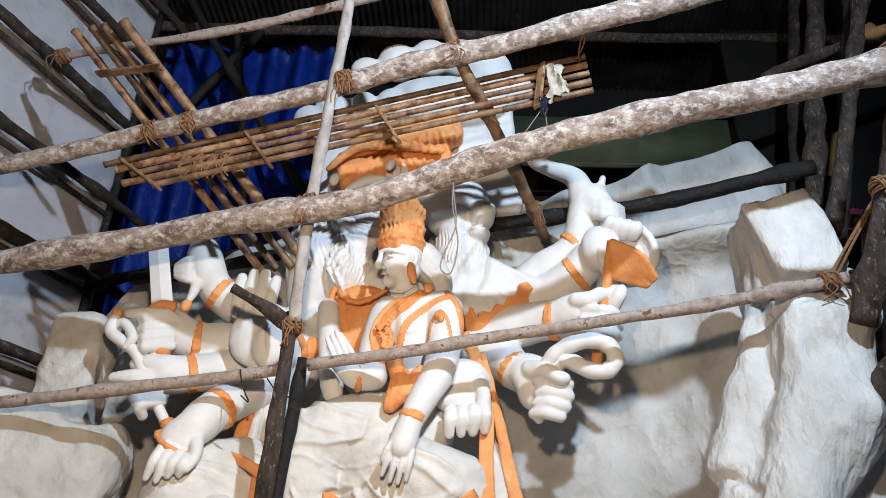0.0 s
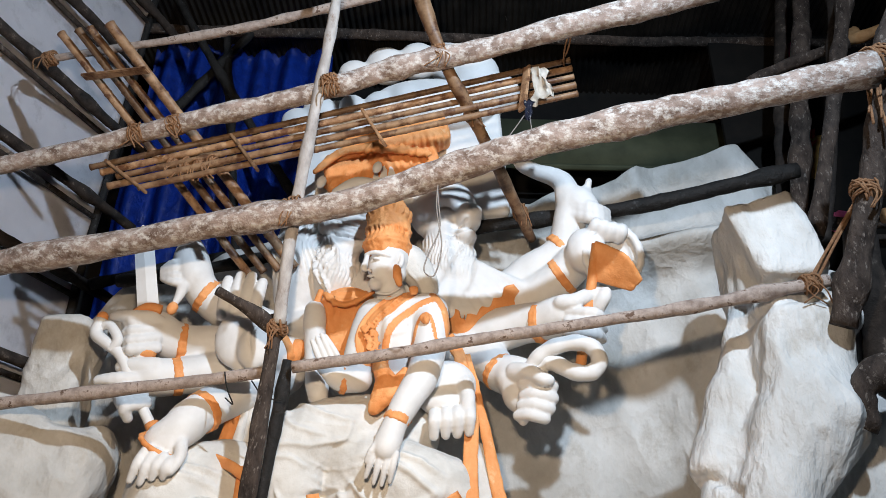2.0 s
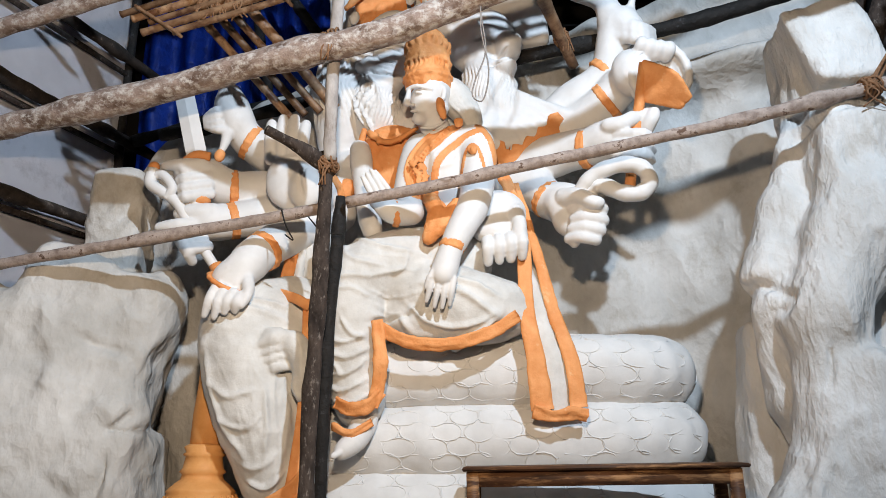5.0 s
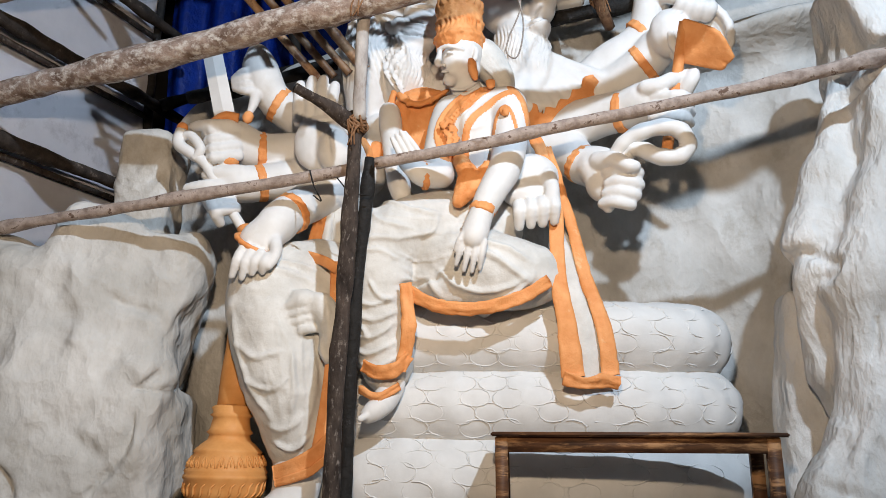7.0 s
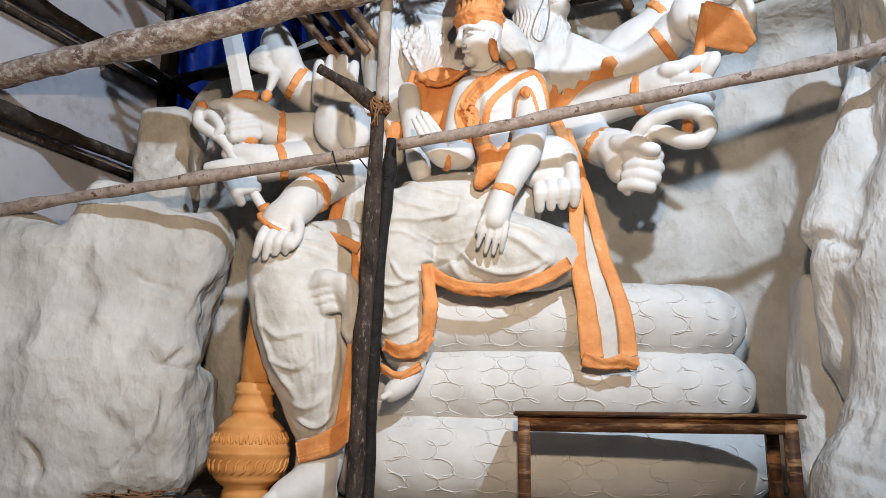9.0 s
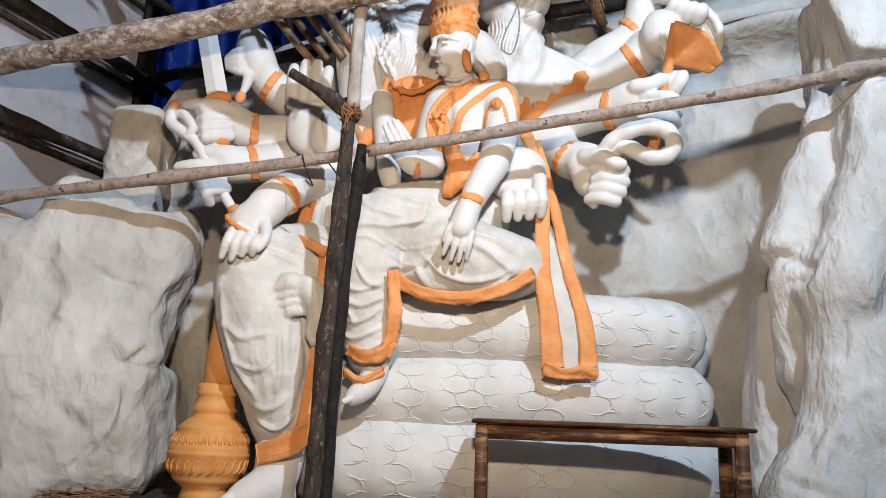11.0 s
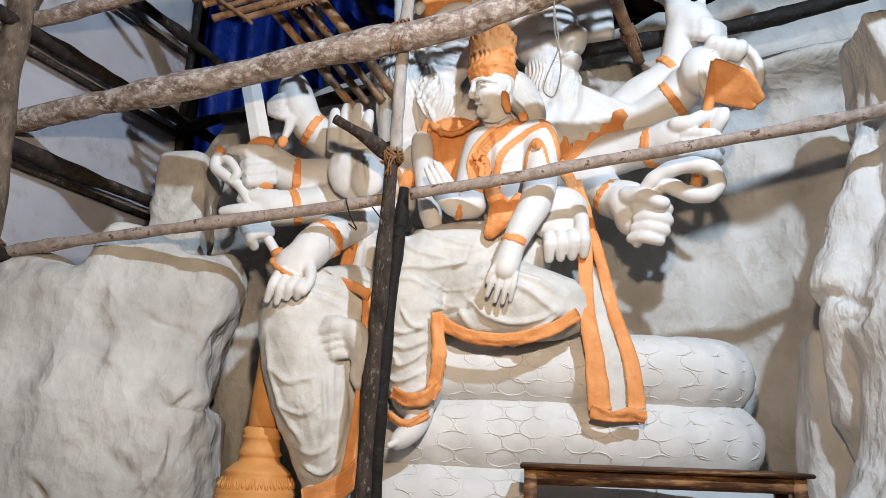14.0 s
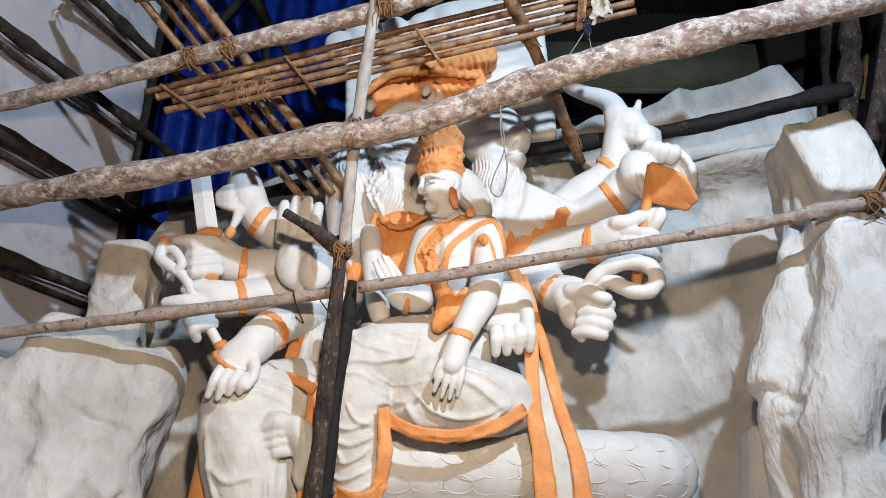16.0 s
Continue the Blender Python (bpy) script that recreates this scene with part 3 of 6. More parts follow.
def boulder_east():
    """A crag of plastered cloth: a flat slab on top, flaring sheets below it, lobes at its inner edge."""
    c = Clay(0.10)
    c.block((3.00, 5.78, 4.13), (0.30, 0.30, 0.40), (-6, -13, -8), 0.05)
    c.block((2.88, 6.10, 4.10), (0.16, 0.3, 0.42), (0, 4, 0), 0.08)
    c.limb((2.99, 5.75, 3.46), (3.38, 5.75, 3.47), 0.26, 0.26)
    c.block((3.03, 5.72, 2.96), (0.33, 0.28, 0.55), (4, 8, -6), 0.12)
    c.lump((2.88, 5.95, 3.12), (0.16, 0.3, 0.5))
    c.limb((2.82, 6.15, 3.61), (2.52, 5.98, 2.83), 0.14, 0.18, 0.08)
    c.limb((2.52, 5.98, 2.83), (2.32, 5.95, 2.22), 0.18, 0.22, 0.08)
    c.limb((3.02, 5.65, 2.62), (2.53, 5.62, 1.84), 0.42, 0.30, 0.14)
    c.limb((2.53, 5.62, 1.84), (2.60, 5.62, 1.00), 0.28, 0.34, 0.14)
    c.limb((2.60, 5.62, 1.00), (2.19, 5.50, 0.31), 0.34, 0.28, 0.12)
    c.limb((2.19, 5.50, 0.31), (2.12, 5.50, -0.26), 0.34, 0.4, 0.12)
    c.limb((2.32, 5.85, 1.92), (2.36, 5.95, 1.22), 0.20, 0.17, 0.06)
    c.limb((2.36, 5.95, 1.22), (2.36, 6.00, 0.73), 0.17, 0.07, 0.06)
    c.block((2.40, 6.40, 1.01), (0.30, 0.25, 0.9), (0, 4, 0), 0.15)
    c.block((2.86, 5.60, 0.76), (0.42, 0.4, 0.8), (0, 6, 6), 0.2)
    c.block((3.45, 6.35, 1.4), (0.75, 0.5, 1.6), (0, 0, 0), 0.2)
    c.block((3.35, 6.35, 3.2), (0.5, 0.4, 0.9), (0, 0, 0), 0.2)
    v, q = c.skin(0.03)
    lines = [([(2.56, 5.50, 4.18), (2.54, 5.50, 3.91), (2.44, 5.50, 3.65), (2.46, 5.50, 3.30)], 0.04, -0.06),
             ([(2.55, 5.50, 3.35), (2.77, 5.50, 3.45), (2.99, 5.50, 3.52), (3.23, 5.50, 3.57)], 0.05, -0.05),
             ([(2.74, 5.50, 3.26), (2.75, 5.50, 2.97), (2.66, 5.50, 2.70), (2.36, 5.50, 2.31)], 0.05, 0.05),
             ([(2.42, 5.60, 1.58), (2.42, 5.60, 1.41), (2.36, 5.60, 1.20)], 0.025, -0.06), ([(2.12, 5.60, 2.14), (2.24, 5.60, 2.01), (2.18, 5.60, 1.79)], 0.03, -0.05),
             ([(2.62, 5.40, 1.12), (2.37, 5.40, 0.99), (2.24, 5.40, 0.75), (2.06, 5.40, 0.47)], 0.05, 0.04), ([(1.88, 5.30, 0.47), (2.10, 5.30, 0.40), (2.28, 5.30, 0.19)], 0.05, -0.05)]
    v = folded(v, q, lines)
    v = roughen(v, 0.05, 1.3, 8.0)
    v = roughen(v, 0.022, 3.4, 4.0, (1, 1, 0.5))
    v = chisel(v, q, 0.017, 1.8, (1, 1, 0.45), 1.0)
    v = chisel(v, q, 0.004, 7.0, (1, 1, 0.45), 2.0)
    v[:, 2] = np.maximum(v[:, 2], -0.14)
    return skins("plaster_boulder", [(v, q, M_CRAG)], "tall white plaster crag of flaring folded sheets", "boulder")


boulder_east()


def serpent_coils():
    """Three coils of a serpent, one on another, as the seat, with raised scale rims."""
    root = empty("serpent_seat")
    for n, (z, r, grow) in enumerate(((0.36, 0.40, 0.08), (0.97, 0.34, 0.04), (1.55, 0.34, 0.0))):
        c = Clay(0.03)
        pts = []
        for i in range(49):
            a = math.radians(-180 + 7.5 * i)
            px, py = math.copysign(abs(math.cos(a)) ** 0.7, math.cos(a)), math.copysign(abs(math.sin(a)) ** 0.8, math.sin(a))
            pts.append(Vector((0.05 + (1.55 + grow) * px, 7.05 + (0.42 + grow) * py, z)))
        for a, b in zip(pts[::2], pts[2::2]):
            c.limb(a, b, r, r, 0.02)
        c.block((0.05, 7.1, z), (1.4, 0.35, r * 0.9), (0, 0, 0), 0.1)
        v, q = c.skin(0.035)
        # scale rims along the front
        run = [0.0]
        for a, b in zip(pts, pts[1:]):
            run.append(run[-1] + (b - a).length)
        run = np.array(run)
        arr = np.array([tuple(p) for p in pts])

        def on_skin(s, w):
            p = Vector([np.interp(s, run, arr[:, k]) for k in range(3)])
            d = Vector([np.interp(s + 0.05, run, arr[:, k]) - np.interp(s - 0.05, run, arr[:, k]) for k in range(3)]).normalized()
            out = Vector((d.y, -d.x, 0))
            return p + (out * math.cos(w / r) + Vector((0, 0, math.sin(w / r)))) * (r - 0.001)
        rng = random.Random(n)
        bm = bmesh.new()
        for row in range(-2, 4):
            for col in range(2, 17):
                s0, w0 = col * 0.25 + 0.125 * (row % 2) + rng.uniform(-0.015, 0.015), row * 0.135 - 0.05 + rng.uniform(-0.012, 0.012)
                if rng.random() < 0.07 or s0 > run[24] + 0.25:
                    continue
                a0, a1 = rng.uniform(-225, -205), rng.uniform(85, 135)
                path = [on_skin(s0 + 0.125 * math.cos(math.radians(a0 + (a1 - a0) * k / 11)), w0 + 0.082 * math.sin(math.radians(a0 + (a1 - a0) * k / 11))) for k in range(12)]
                tube(bm, path, 0.0055, 5)
        bm.verts.index_update()
        rv = np.array([tuple(x.co) for x in bm.verts])
        rq = np.array([[x.index for x in f.verts] for f in bm.faces if len(f.verts) == 4])
        bm.free()
        owner = root
        for title, vv, qq in (("coil", v, q), ("scale_rims", rv, rq)):
            vv = roughen(vv, 0.015, 3.0, z)
            vv[:, 2] = np.maximum(vv[:, 2], -0.01)
            owner = skins(title, [(vv, qq, M_COIL)], kind="stuff" if title == "scale_rims" else "", parent=owner)
    return tagged(root, "white plaster seat of three stacked scaly serpent coils", "pedestal")


serpent_coils()

# ---- statues ----
def deity():
    c, o, cl, b = Clay(0.06), Clay(0.02), Clay(0.05), Clay(0.012)
    # trunk and shoulders
    c.lump((-0.51, 7.08, 3.50), (0.66, 0.34, 0.62))
    c.lump((-0.50, 7.10, 4.01), (0.95, 0.38, 0.5))
    c.limb((-1.32, 6.95, 3.65), (-1.42, 6.90, 3.39), 0.25, 0.22)
    c.limb((0.32, 6.95, 3.66), (0.42, 6.90, 3.40), 0.26, 0.22)
    # heads: a snouted face to either side
    c.lump((-1.40, 7.07, 5.00), (0.3, 0.28, 0.32))
    c.lump((-0.94, 6.84, 4.77), (0.25, 0.22, 0.17))
    c.lump((-0.98, 6.82, 4.61), (0.22, 0.2, 0.12), (0, -8, 0), 0.02)
    c.lump((-1.13, 6.72, 4.76), (0.085, 0.1, 0.1), k=0.03)
    c.lump((-0.89, 6.77, 4.91), (0.2, 0.15, 0.1), (0, 10, 0))
    c.lump((-0.61, 7.07, 5.43), (0.5, 0.36, 0.4))
    c.lump((0.04, 7.04, 5.17), (0.38, 0.32, 0.38))
    c.lump((0.32, 6.84, 4.97), (0.14, 0.22, 0.16))
    c.lump((0.28, 6.84, 4.73), (0.13, 0.19, 0.085), (0, -14, 0), 0.02)
    c.lump((0.40, 6.78, 5.01), (0.07, 0.1, 0.08), k=0.03)
    c.lump((0.07, 6.77, 5.14), (0.14, 0.1, 0.06), (0, 12, 0))
    c.limb((0.09, 7.02, 4.74), (0.20, 7.00, 4.29), 0.25, 0.3)
    # pleated collar that spreads over the shoulder
    for i in range(9):
        u = i / 8
        a = V((-0.04, 6.82, 4.31)).lerp(V((0.37, 6.84, 4.42)), u)
        e = V((0.03, 6.68, 3.84)).lerp(V((0.82, 6.77, 4.14)), u) + Vector((0.02, 0, -0.14 * math.sin(math.pi * u)))
        c.limb(a, e, 0.06, 0.075, 0.035)
    # mane mass
    c.tube([(-1.44, 6.97, 4.78), (-1.45, 6.92, 4.35), (-1.47, 6.97, 3.95)], [0.28, 0.26, 0.2])
    c.tube([(-1.05, 6.87, 4.51), (-1.06, 6.82, 4.25), (-1.10, 6.87, 4.09)], [0.2, 0.19, 0.14])
    # arms on the flag side
    c.tube([(0.51, 7.10, 3.97), (0.94, 6.95, 4.34), (1.31, 6.85, 4.60), (1.40, 6.80, 4.90)], [0.2, 0.19, 0.16, 0.14])
    c.tube([(1.38, 6.80, 4.84), (1.47, 6.75, 5.14), (1.58, 6.65, 5.01)], [0.15, 0.16, 0.12])
    c.tube([(1.41, 6.75, 5.14), (1.34, 6.75, 5.42), (1.05, 6.75, 5.54), (0.89, 6.77, 5.66), (0.89, 6.80, 5.83)], [0.12, 0.09, 0.065, 0.05, 0.03])
    c.limb((1.56, 6.70, 5.10), (1.62, 6.67, 5.37), 0.05, 0.035)
    for i in range(3):
        c.tube([V((1.44, 6.65, 5.08)) + Vector((0, 0, -0.07 * i)), V((1.61, 6.53, 4.96)) + Vector((0.02, 0, -0.07 * i)), V((1.78, 6.65, 4.98)) + Vector((0, 0, -0.06 * i))], [0.06, 0.055, 0.045], 0.02, 3)
    c.tube([(0.56, 7.05, 3.82), (0.97, 6.90, 4.06), (1.25, 6.75, 4.23), (1.45, 6.65, 4.43)], [0.2, 0.19, 0.17, 0.16])
    c.lump((1.49, 6.45, 4.41), (0.2, 0.18, 0.24))
    for i in range(4):
        a = V((1.54, 6.35, 4.57)) + Vector((0.085 * i, 0, -0.02 * i))
        c.tube([a, a + Vector((0.03, -0.06, 0.06)), a + Vector((0.05, 0.02, 0.13))], [0.06, 0.055, 0.045], 0.02, 3)
    c.tube([(0.42, 6.85, 3.62), (0.81, 6.70, 3.70), (1.04, 6.55, 3.69), (1.23, 6.40, 3.71)], [0.21, 0.18, 0.16, 0.17])
    c.lump((1.27, 6.38, 3.71), (0.2, 0.13, 0.17))
    for i in range(2):
        c.tube([V((1.18, 6.25, 3.76)), (1.30, 6.20, 3.76), V((1.39, 6.20, 3.83)) if i == 0 else V((1.56, 6.25, 3.89))], [0.07, 0.065, 0.05], 0.02, 3)
    c.tube([(1.50, 6.28, 3.70), (1.55, 6.20, 3.78), (1.59, 6.20, 3.86)], [0.07, 0.065, 0.055], 0.02, 3)
    for i in range(3):
        s = Vector((-0.01 * i, 0, -0.095 * i))
        c.tube([V((1.25, 6.25, 3.67)) + s, V((1.45, 6.12, 3.61)) + s, V((1.56, 6.25, 3.60)) + s], [0.058, 0.056, 0.045], 0.008, 3)
    c.tube([(0.25, 6.85, 3.45), (0.49, 6.75, 3.37), (0.63, 6.60, 3.18), (0.80, 6.50, 3.10)], [0.2, 0.18, 0.15, 0.18])
    c.lump((0.79, 6.42, 2.95), (0.17, 0.13, 0.20))
    c.lump((0.73, 6.42, 3.08), (0.15, 0.12, 0.14))
    for i, (x, y) in enumerate(((0.0, 0.0), (0.0, -0.105), (-0.025, -0.2), (-0.065, -0.285))):
        s = Vector((x, 0, y))
        r = (0.064, 0.062, 0.058, 0.05)[i]
        c.tube([V((0.81, 6.28, 2.98)) + s, V((0.92, 6.20, 2.97)) + s, V((1.04, 6.22, 2.95)) + s, V((1.03, 6.34, 2.98)) + s], [r * 0.95, r * 1.03, r, r * 0.85], 0.008, 4)
    c.tube([(0.74, 6.32, 3.10), (0.85, 6.20, 3.07), (0.96, 6.12, 2.98), (1.01, 6.12, 2.97)], [0.09, 0.075, 0.066, 0.05], 0.01, 4)
    c.tube([(0.83, 6.36, 2.81), (0.80, 6.30, 2.69), (0.79, 6.28, 2.64)], [0.06, 0.05, 0.03], 0.02, 3)
    # big palm by the small figure's side
    c.lump((0.14, 6.38, 2.97), (0.25, 0.14, 0.24))
    c.lump((0.11, 6.32, 2.80), (0.23, 0.13, 0.12))
    for i in range(4):
        a = V((0.02, 6.20, 2.67)) + Vector((0.1 * i, 0, 0.015 * i))
        c.tube([a, a + Vector((0, -0.06, -0.08)), a + Vector((0, 0.0, -0.19))], [0.058, 0.056, 0.042], 0.006, 3)
    c.tube([(0.28, 6.30, 2.97), (0.31, 6.20, 2.81), (0.30, 6.18, 2.71)], [0.08, 0.06, 0.055], 0.02, 3)
    # arms on the sword side
    c.tube([(-1.59, 6.90, 3.40), (-2.09, 6.80, 3.44), (-2.45, 6.65, 3.41), (-2.63, 6.55, 3.46)], [0.2, 0.18, 0.155, 0.16])
    c.lump((-2.68, 6.52, 3.49), (0.19, 0.13, 0.19))
    for i in range(4):
        s = Vector((0.012 * i, 0, -0.09 * i))
        c.tube([V((-2.62, 6.40, 3.55)) + s, V((-2.80, 6.28, 3.48)) + s, V((-2.91, 6.42, 3.49)) + s, V((-2.73, 6.35, 3.44)) + s], [0.055, 0.053, 0.046, 0.035], 0.008, 3)
    c.tube([(-2.66, 6.36, 3.56), (-2.81, 6.26, 3.53), (-2.99, 6.30, 3.54)], [0.06, 0.055, 0.045], 0.02, 3)
    c.tube([(-1.55, 6.95, 3.60), (-2.08, 6.90, 3.82), (-2.35, 6.80, 3.97), (-2.50, 6.75, 4.18)], [0.19, 0.18, 0.15, 0.14])
    c.tube([(-2.48, 6.70, 4.12), (-2.54, 6.70, 4.35), (-2.58, 6.70, 4.53)], [0.17, 0.15, 0.06])
    for i in range(4):
        s = Vector((0.01 * i, 0, -0.07 * i))
        c.tube([V((-2.52, 6.62, 4.25)) + s, V((-2.64, 6.55, 4.22)) + s, V((-2.76, 6.60, 4.17)) + s * 0.5], [0.046, 0.043, 0.034], 0.007, 3)
    c.tube([(-1.63, 6.85, 3.20), (-2.10, 6.70, 3.14), (-2.41, 6.55, 3.05), (-2.58, 6.50, 3.02)], [0.2, 0.17, 0.14, 0.15])
    c.lump((-2.64, 6.45, 3.01), (0.2, 0.15, 0.15))
    c.tube([(-2.55, 6.40, 3.09), (-2.72, 6.35, 3.08), (-2.84, 6.35, 3.07)], [0.09, 0.075, 0.06], 0.02, 3)
    c.tube([(-2.64, 6.38, 2.96), (-2.82, 6.30, 2.94), (-2.99, 6.30, 2.93)], [0.075, 0.065, 0.05], 0.02, 3)
    for i in range(3):
        s = Vector((0.05 * i, 0, -0.07 * i))
        c.tube([V((-2.65, 6.36, 2.89)) + s, V((-2.78, 6.25, 2.82)) + s, V((-2.77, 6.32, 2.74)) + s], [0.056, 0.053, 0.043], 0.008, 3)
    c.limb((-2.52, 6.60, 3.99), (-2.57, 6.58, 3.78), 0.06, 0.03, 0.02)
    c.limb((-2.53, 6.62, 4.40), (-2.56, 6.62, 4.51), 0.06, 0.05, 0.02)
    # open palm
    c.lump((-1.80, 6.40, 3.38), (0.25, 0.13, 0.29))
    c.lump((-1.65, 6.31, 3.27), (0.16, 0.11, 0.21), k=0.02)
    c.limb((-1.57, 6.55, 3.28), (-1.40, 6.80, 3.42), 0.2, 0.22)
    for x0 in range(4):
        a = V((-2.02, 6.40, 3.61)) + Vector((0.1 * x0, 0, 0))
        e = a + Vector((0.012 * x0 - 0.01, 0.03, 0.33 + (0.05, 0.1, 0.1, 0.03)[x0]))
        c.tube([a, a.lerp(e, 0.5) + Vector((0, -0.03, 0)), e], [0.062, 0.06, 0.05], 0.008, 4)
    # arm resting on the knee
    c.tube([(-1.45, 6.80, 3.18), (-1.77, 6.55, 2.93), (-2.01, 6.20, 2.63), (-2.10, 6.05, 2.45)], [0.2, 0.18, 0.15, 0.145])
    c.lump((-2.18, 6.00, 2.34), (0.18, 0.12, 0.18))
    for i in range(4):
        a = V((-2.26, 5.88, 2.26)) + Vector((0.066 * i, 0.0, -0.03 * i))
        e = V((-2.35, 5.84, 2.01)) + Vector((0.085 * i, 0.02, -0.03 * (i == 1) + 0.01 * i))
        c.tube([a, a.lerp(e, 0.5) + Vector((0, -0.04, 0)), e], [0.046, 0.043, 0.03], 0.007, 3)
    c.tube([(-2.03, 5.95, 2.32), (-2.00, 5.88, 2.19), (-2.04, 5.84, 2.08)], [0.055, 0.046, 0.034], 0.015, 3)
    # leg that stands on the floor, in draped cloth
    cl.tube([(-1.48, 6.75, 2.06), (-1.86, 6.50, 2.08), (-2.16, 6.30, 1.95)], [0.38, 0.36, 0.36])
    cl.tube([(-2.15, 6.28, 1.90), (-2.02, 6.25, 1.35), (-1.87, 6.30, 0.87), (-1.84, 6.35, 0.58)], [0.37, 0.36, 0.29, 0.22])
    cl.tube([(-1.81, 6.35, 1.92), (-1.74, 6.35, 1.27), (-1.73, 6.38, 0.68)], [0.26, 0.24, 0.18])
    # small fist in relief on the knee cloth
    for i in range(4):
        a, e = V((-1.90, 5.97, 1.78)) + Vector((0.025 * i, 0.01 * i, -0.078 * i)), V((-1.64, 6.00, 1.81)) + Vector((-0.012 * i, 0.02, -0.075 * i))
        cl.tube([a + Vector((0.03, 0.05, 0)), a, a.lerp(e, 0.5) + Vector((0, -0.035, 0.012)), e], [0.036, 0.042, 0.043, 0.036], 0.006, 4)
    cl.lump((-1.78, 5.99, 1.84), (0.12, 0.07, 0.085))
    cl.tube([(-1.62, 6.00, 1.79), (-1.55, 6.02, 1.60), (-1.57, 6.02, 1.37)], [0.09, 0.07, 0.04], 0.06)
    # foot
    c.tube([(-1.84, 6.32, 0.56), (-1.83, 6.27, 0.38), (-1.85, 6.22, 0.19)], [0.185, 0.165, 0.15], 0.06)
    c.tube([(-1.85, 6.20, 0.20), (-1.99, 6.13, 0.12), (-2.11, 6.08, 0.06)], [0.14, 0.115, 0.085], 0.06)
    c.lump((-1.80, 6.25, 0.08), (0.13, 0.14, 0.10))
    for i in range(4):
        a = V((-2.14, 6.04, 0.06)) + Vector((0.035 * i, 0.09 * i, 0))
        c.tube([a + Vector((0.06, 0.03, 0.03)), a + Vector((0.0, -0.03, 0.02)), a + Vector((-0.04, -0.07, -0.015))], [0.056, 0.056, 0.046], 0.008, 3)
    # halo plate with lobed rim behind the heads
    c.block((-0.45, 7.15, 5.94), (1.2, 0.10, 0.85), (0, -4, 0), 0.08, 0.03)
    for p, r in (((-1.72, 7.00, 6.31), 0.19), ((-1.45, 6.98, 6.45), 0.2), ((-1.10, 7.00, 7.05), 0.2), ((-0.71, 7.00, 7.20), 0.26), ((-0.32, 7.00, 7.28), 0.26), ((0.04, 7.00, 7.29), 0.27), ((0.39, 7.00, 7.11), 0.30), ((0.68, 7.00, 6.82), 0.26),
                 ((-1.07, 6.90, 6.48), 0.16), ((-0.76, 6.90, 6.53), 0.17), ((-0.44, 6.90, 6.62), 0.18)):
        c.lump(p, (r, r * 0.7, r), (0, 0, 0), 0.06)
    c.lump((-0.10, 6.98, 6.61), (0.75, 0.2, 0.35))
    # tall crown and brow
    o.block((-0.54, 6.78, 5.90), (0.56, 0.17, 0.13), (0, -9, 0), 0.1, 0.05)
    o.block((-0.66, 6.86, 5.58), (0.64, 0.13, 0.22), (0, -8, 0), 0.08, 0.03)
    o.block((-0.18, 6.82, 6.03), (0.27, 0.16, 0.17), (0, -16, 0), 0.08, 0.05)
    o.tube([(-1.37, 6.68, 5.42), (-1.06, 6.62, 5.66), (-0.59, 6.60, 5.69), (-0.13, 6.63, 5.66)], [0.03, 0.035, 0.035, 0.03], 0.05)
    c.tube([(-1.12, 6.68, 5.16), (-0.88, 6.66, 5.28), (-0.63, 6.66, 5.24)], [0.05, 0.06, 0.05], 0.03)
    for x in (0, 1):
        c.lump(V((-1.25, 6.50, 5.18)).lerp(V((-0.67, 6.50, 5.38)), x), (0.05, 0.05, 0.075), (0, 20, 0), 0.02)
    # bracelets
    for p, q, r in (((1.30, 6.85, 4.62), (0.94, 6.95, 4.34), 0.17), ((1.28, 6.73, 4.25), (0.97, 6.90, 4.06), 0.18), ((1.02, 6.55, 3.67), (0.81, 6.70, 3.70), 0.175),
                    ((0.63, 6.60, 3.18), (0.49, 6.75, 3.37), 0.165), ((-2.45, 6.65, 3.41), (-2.09, 6.80, 3.44), 0.17), ((-2.35, 6.80, 3.97), (-2.08, 6.90, 3.82), 0.165),
                    ((-2.40, 6.55, 3.05), (-2.10, 6.70, 3.14), 0.155), ((-1.99, 6.23, 2.65), (-1.77, 6.55, 2.93), 0.165), ((-1.53, 6.60, 3.31), (-1.40, 6.80, 3.42), 0.205)):
        d = (V(p) - V(q)).normalized()
        b.ring(V(p) - d * 0.022, d, r + 0.006, 0.02)
        b.ring(p, d, r - 0.001, 0.021)
        b.ring(V(p) + d * 0.026, d, r + 0.004, 0.02)
    b.ring((-2.22, 5.99, 2.31), (0.5, -0.3, 0.8), 0.165, 0.022)
    # orange chest cloth beside the small figure
    o.lump((-0.88, 6.72, 3.73), (0.34, 0.14, 0.34))
    o.tube([(-1.15, 6.60, 3.97), (-1.20, 6.55, 3.62), (-1.13, 6.55, 3.26)], [0.03, 0.035, 0.03])
    o.lump((-0.93, 6.70, 3.40), (0.3, 0.12, 0.25))
    o.tube([(-1.10, 6.55, 3.91), (-0.88, 6.50, 3.79), (-0.61, 6.50, 3.93)], [0.026, 0.026, 0.022])
    c.tube([(-1.19, 6.60, 3.76), (-1.12, 6.50, 3.25), (-1.03, 6.35, 2.85)], [0.1, 0.08, 0.09])
    o.lump((-2.58, 6.57, 3.74), (0.055, 0.05, 0.07), (0, 20, 0))
    o.limb((-1.31, 6.60, 3.37), (-1.36, 6.60, 3.29), 0.09, 0.09)
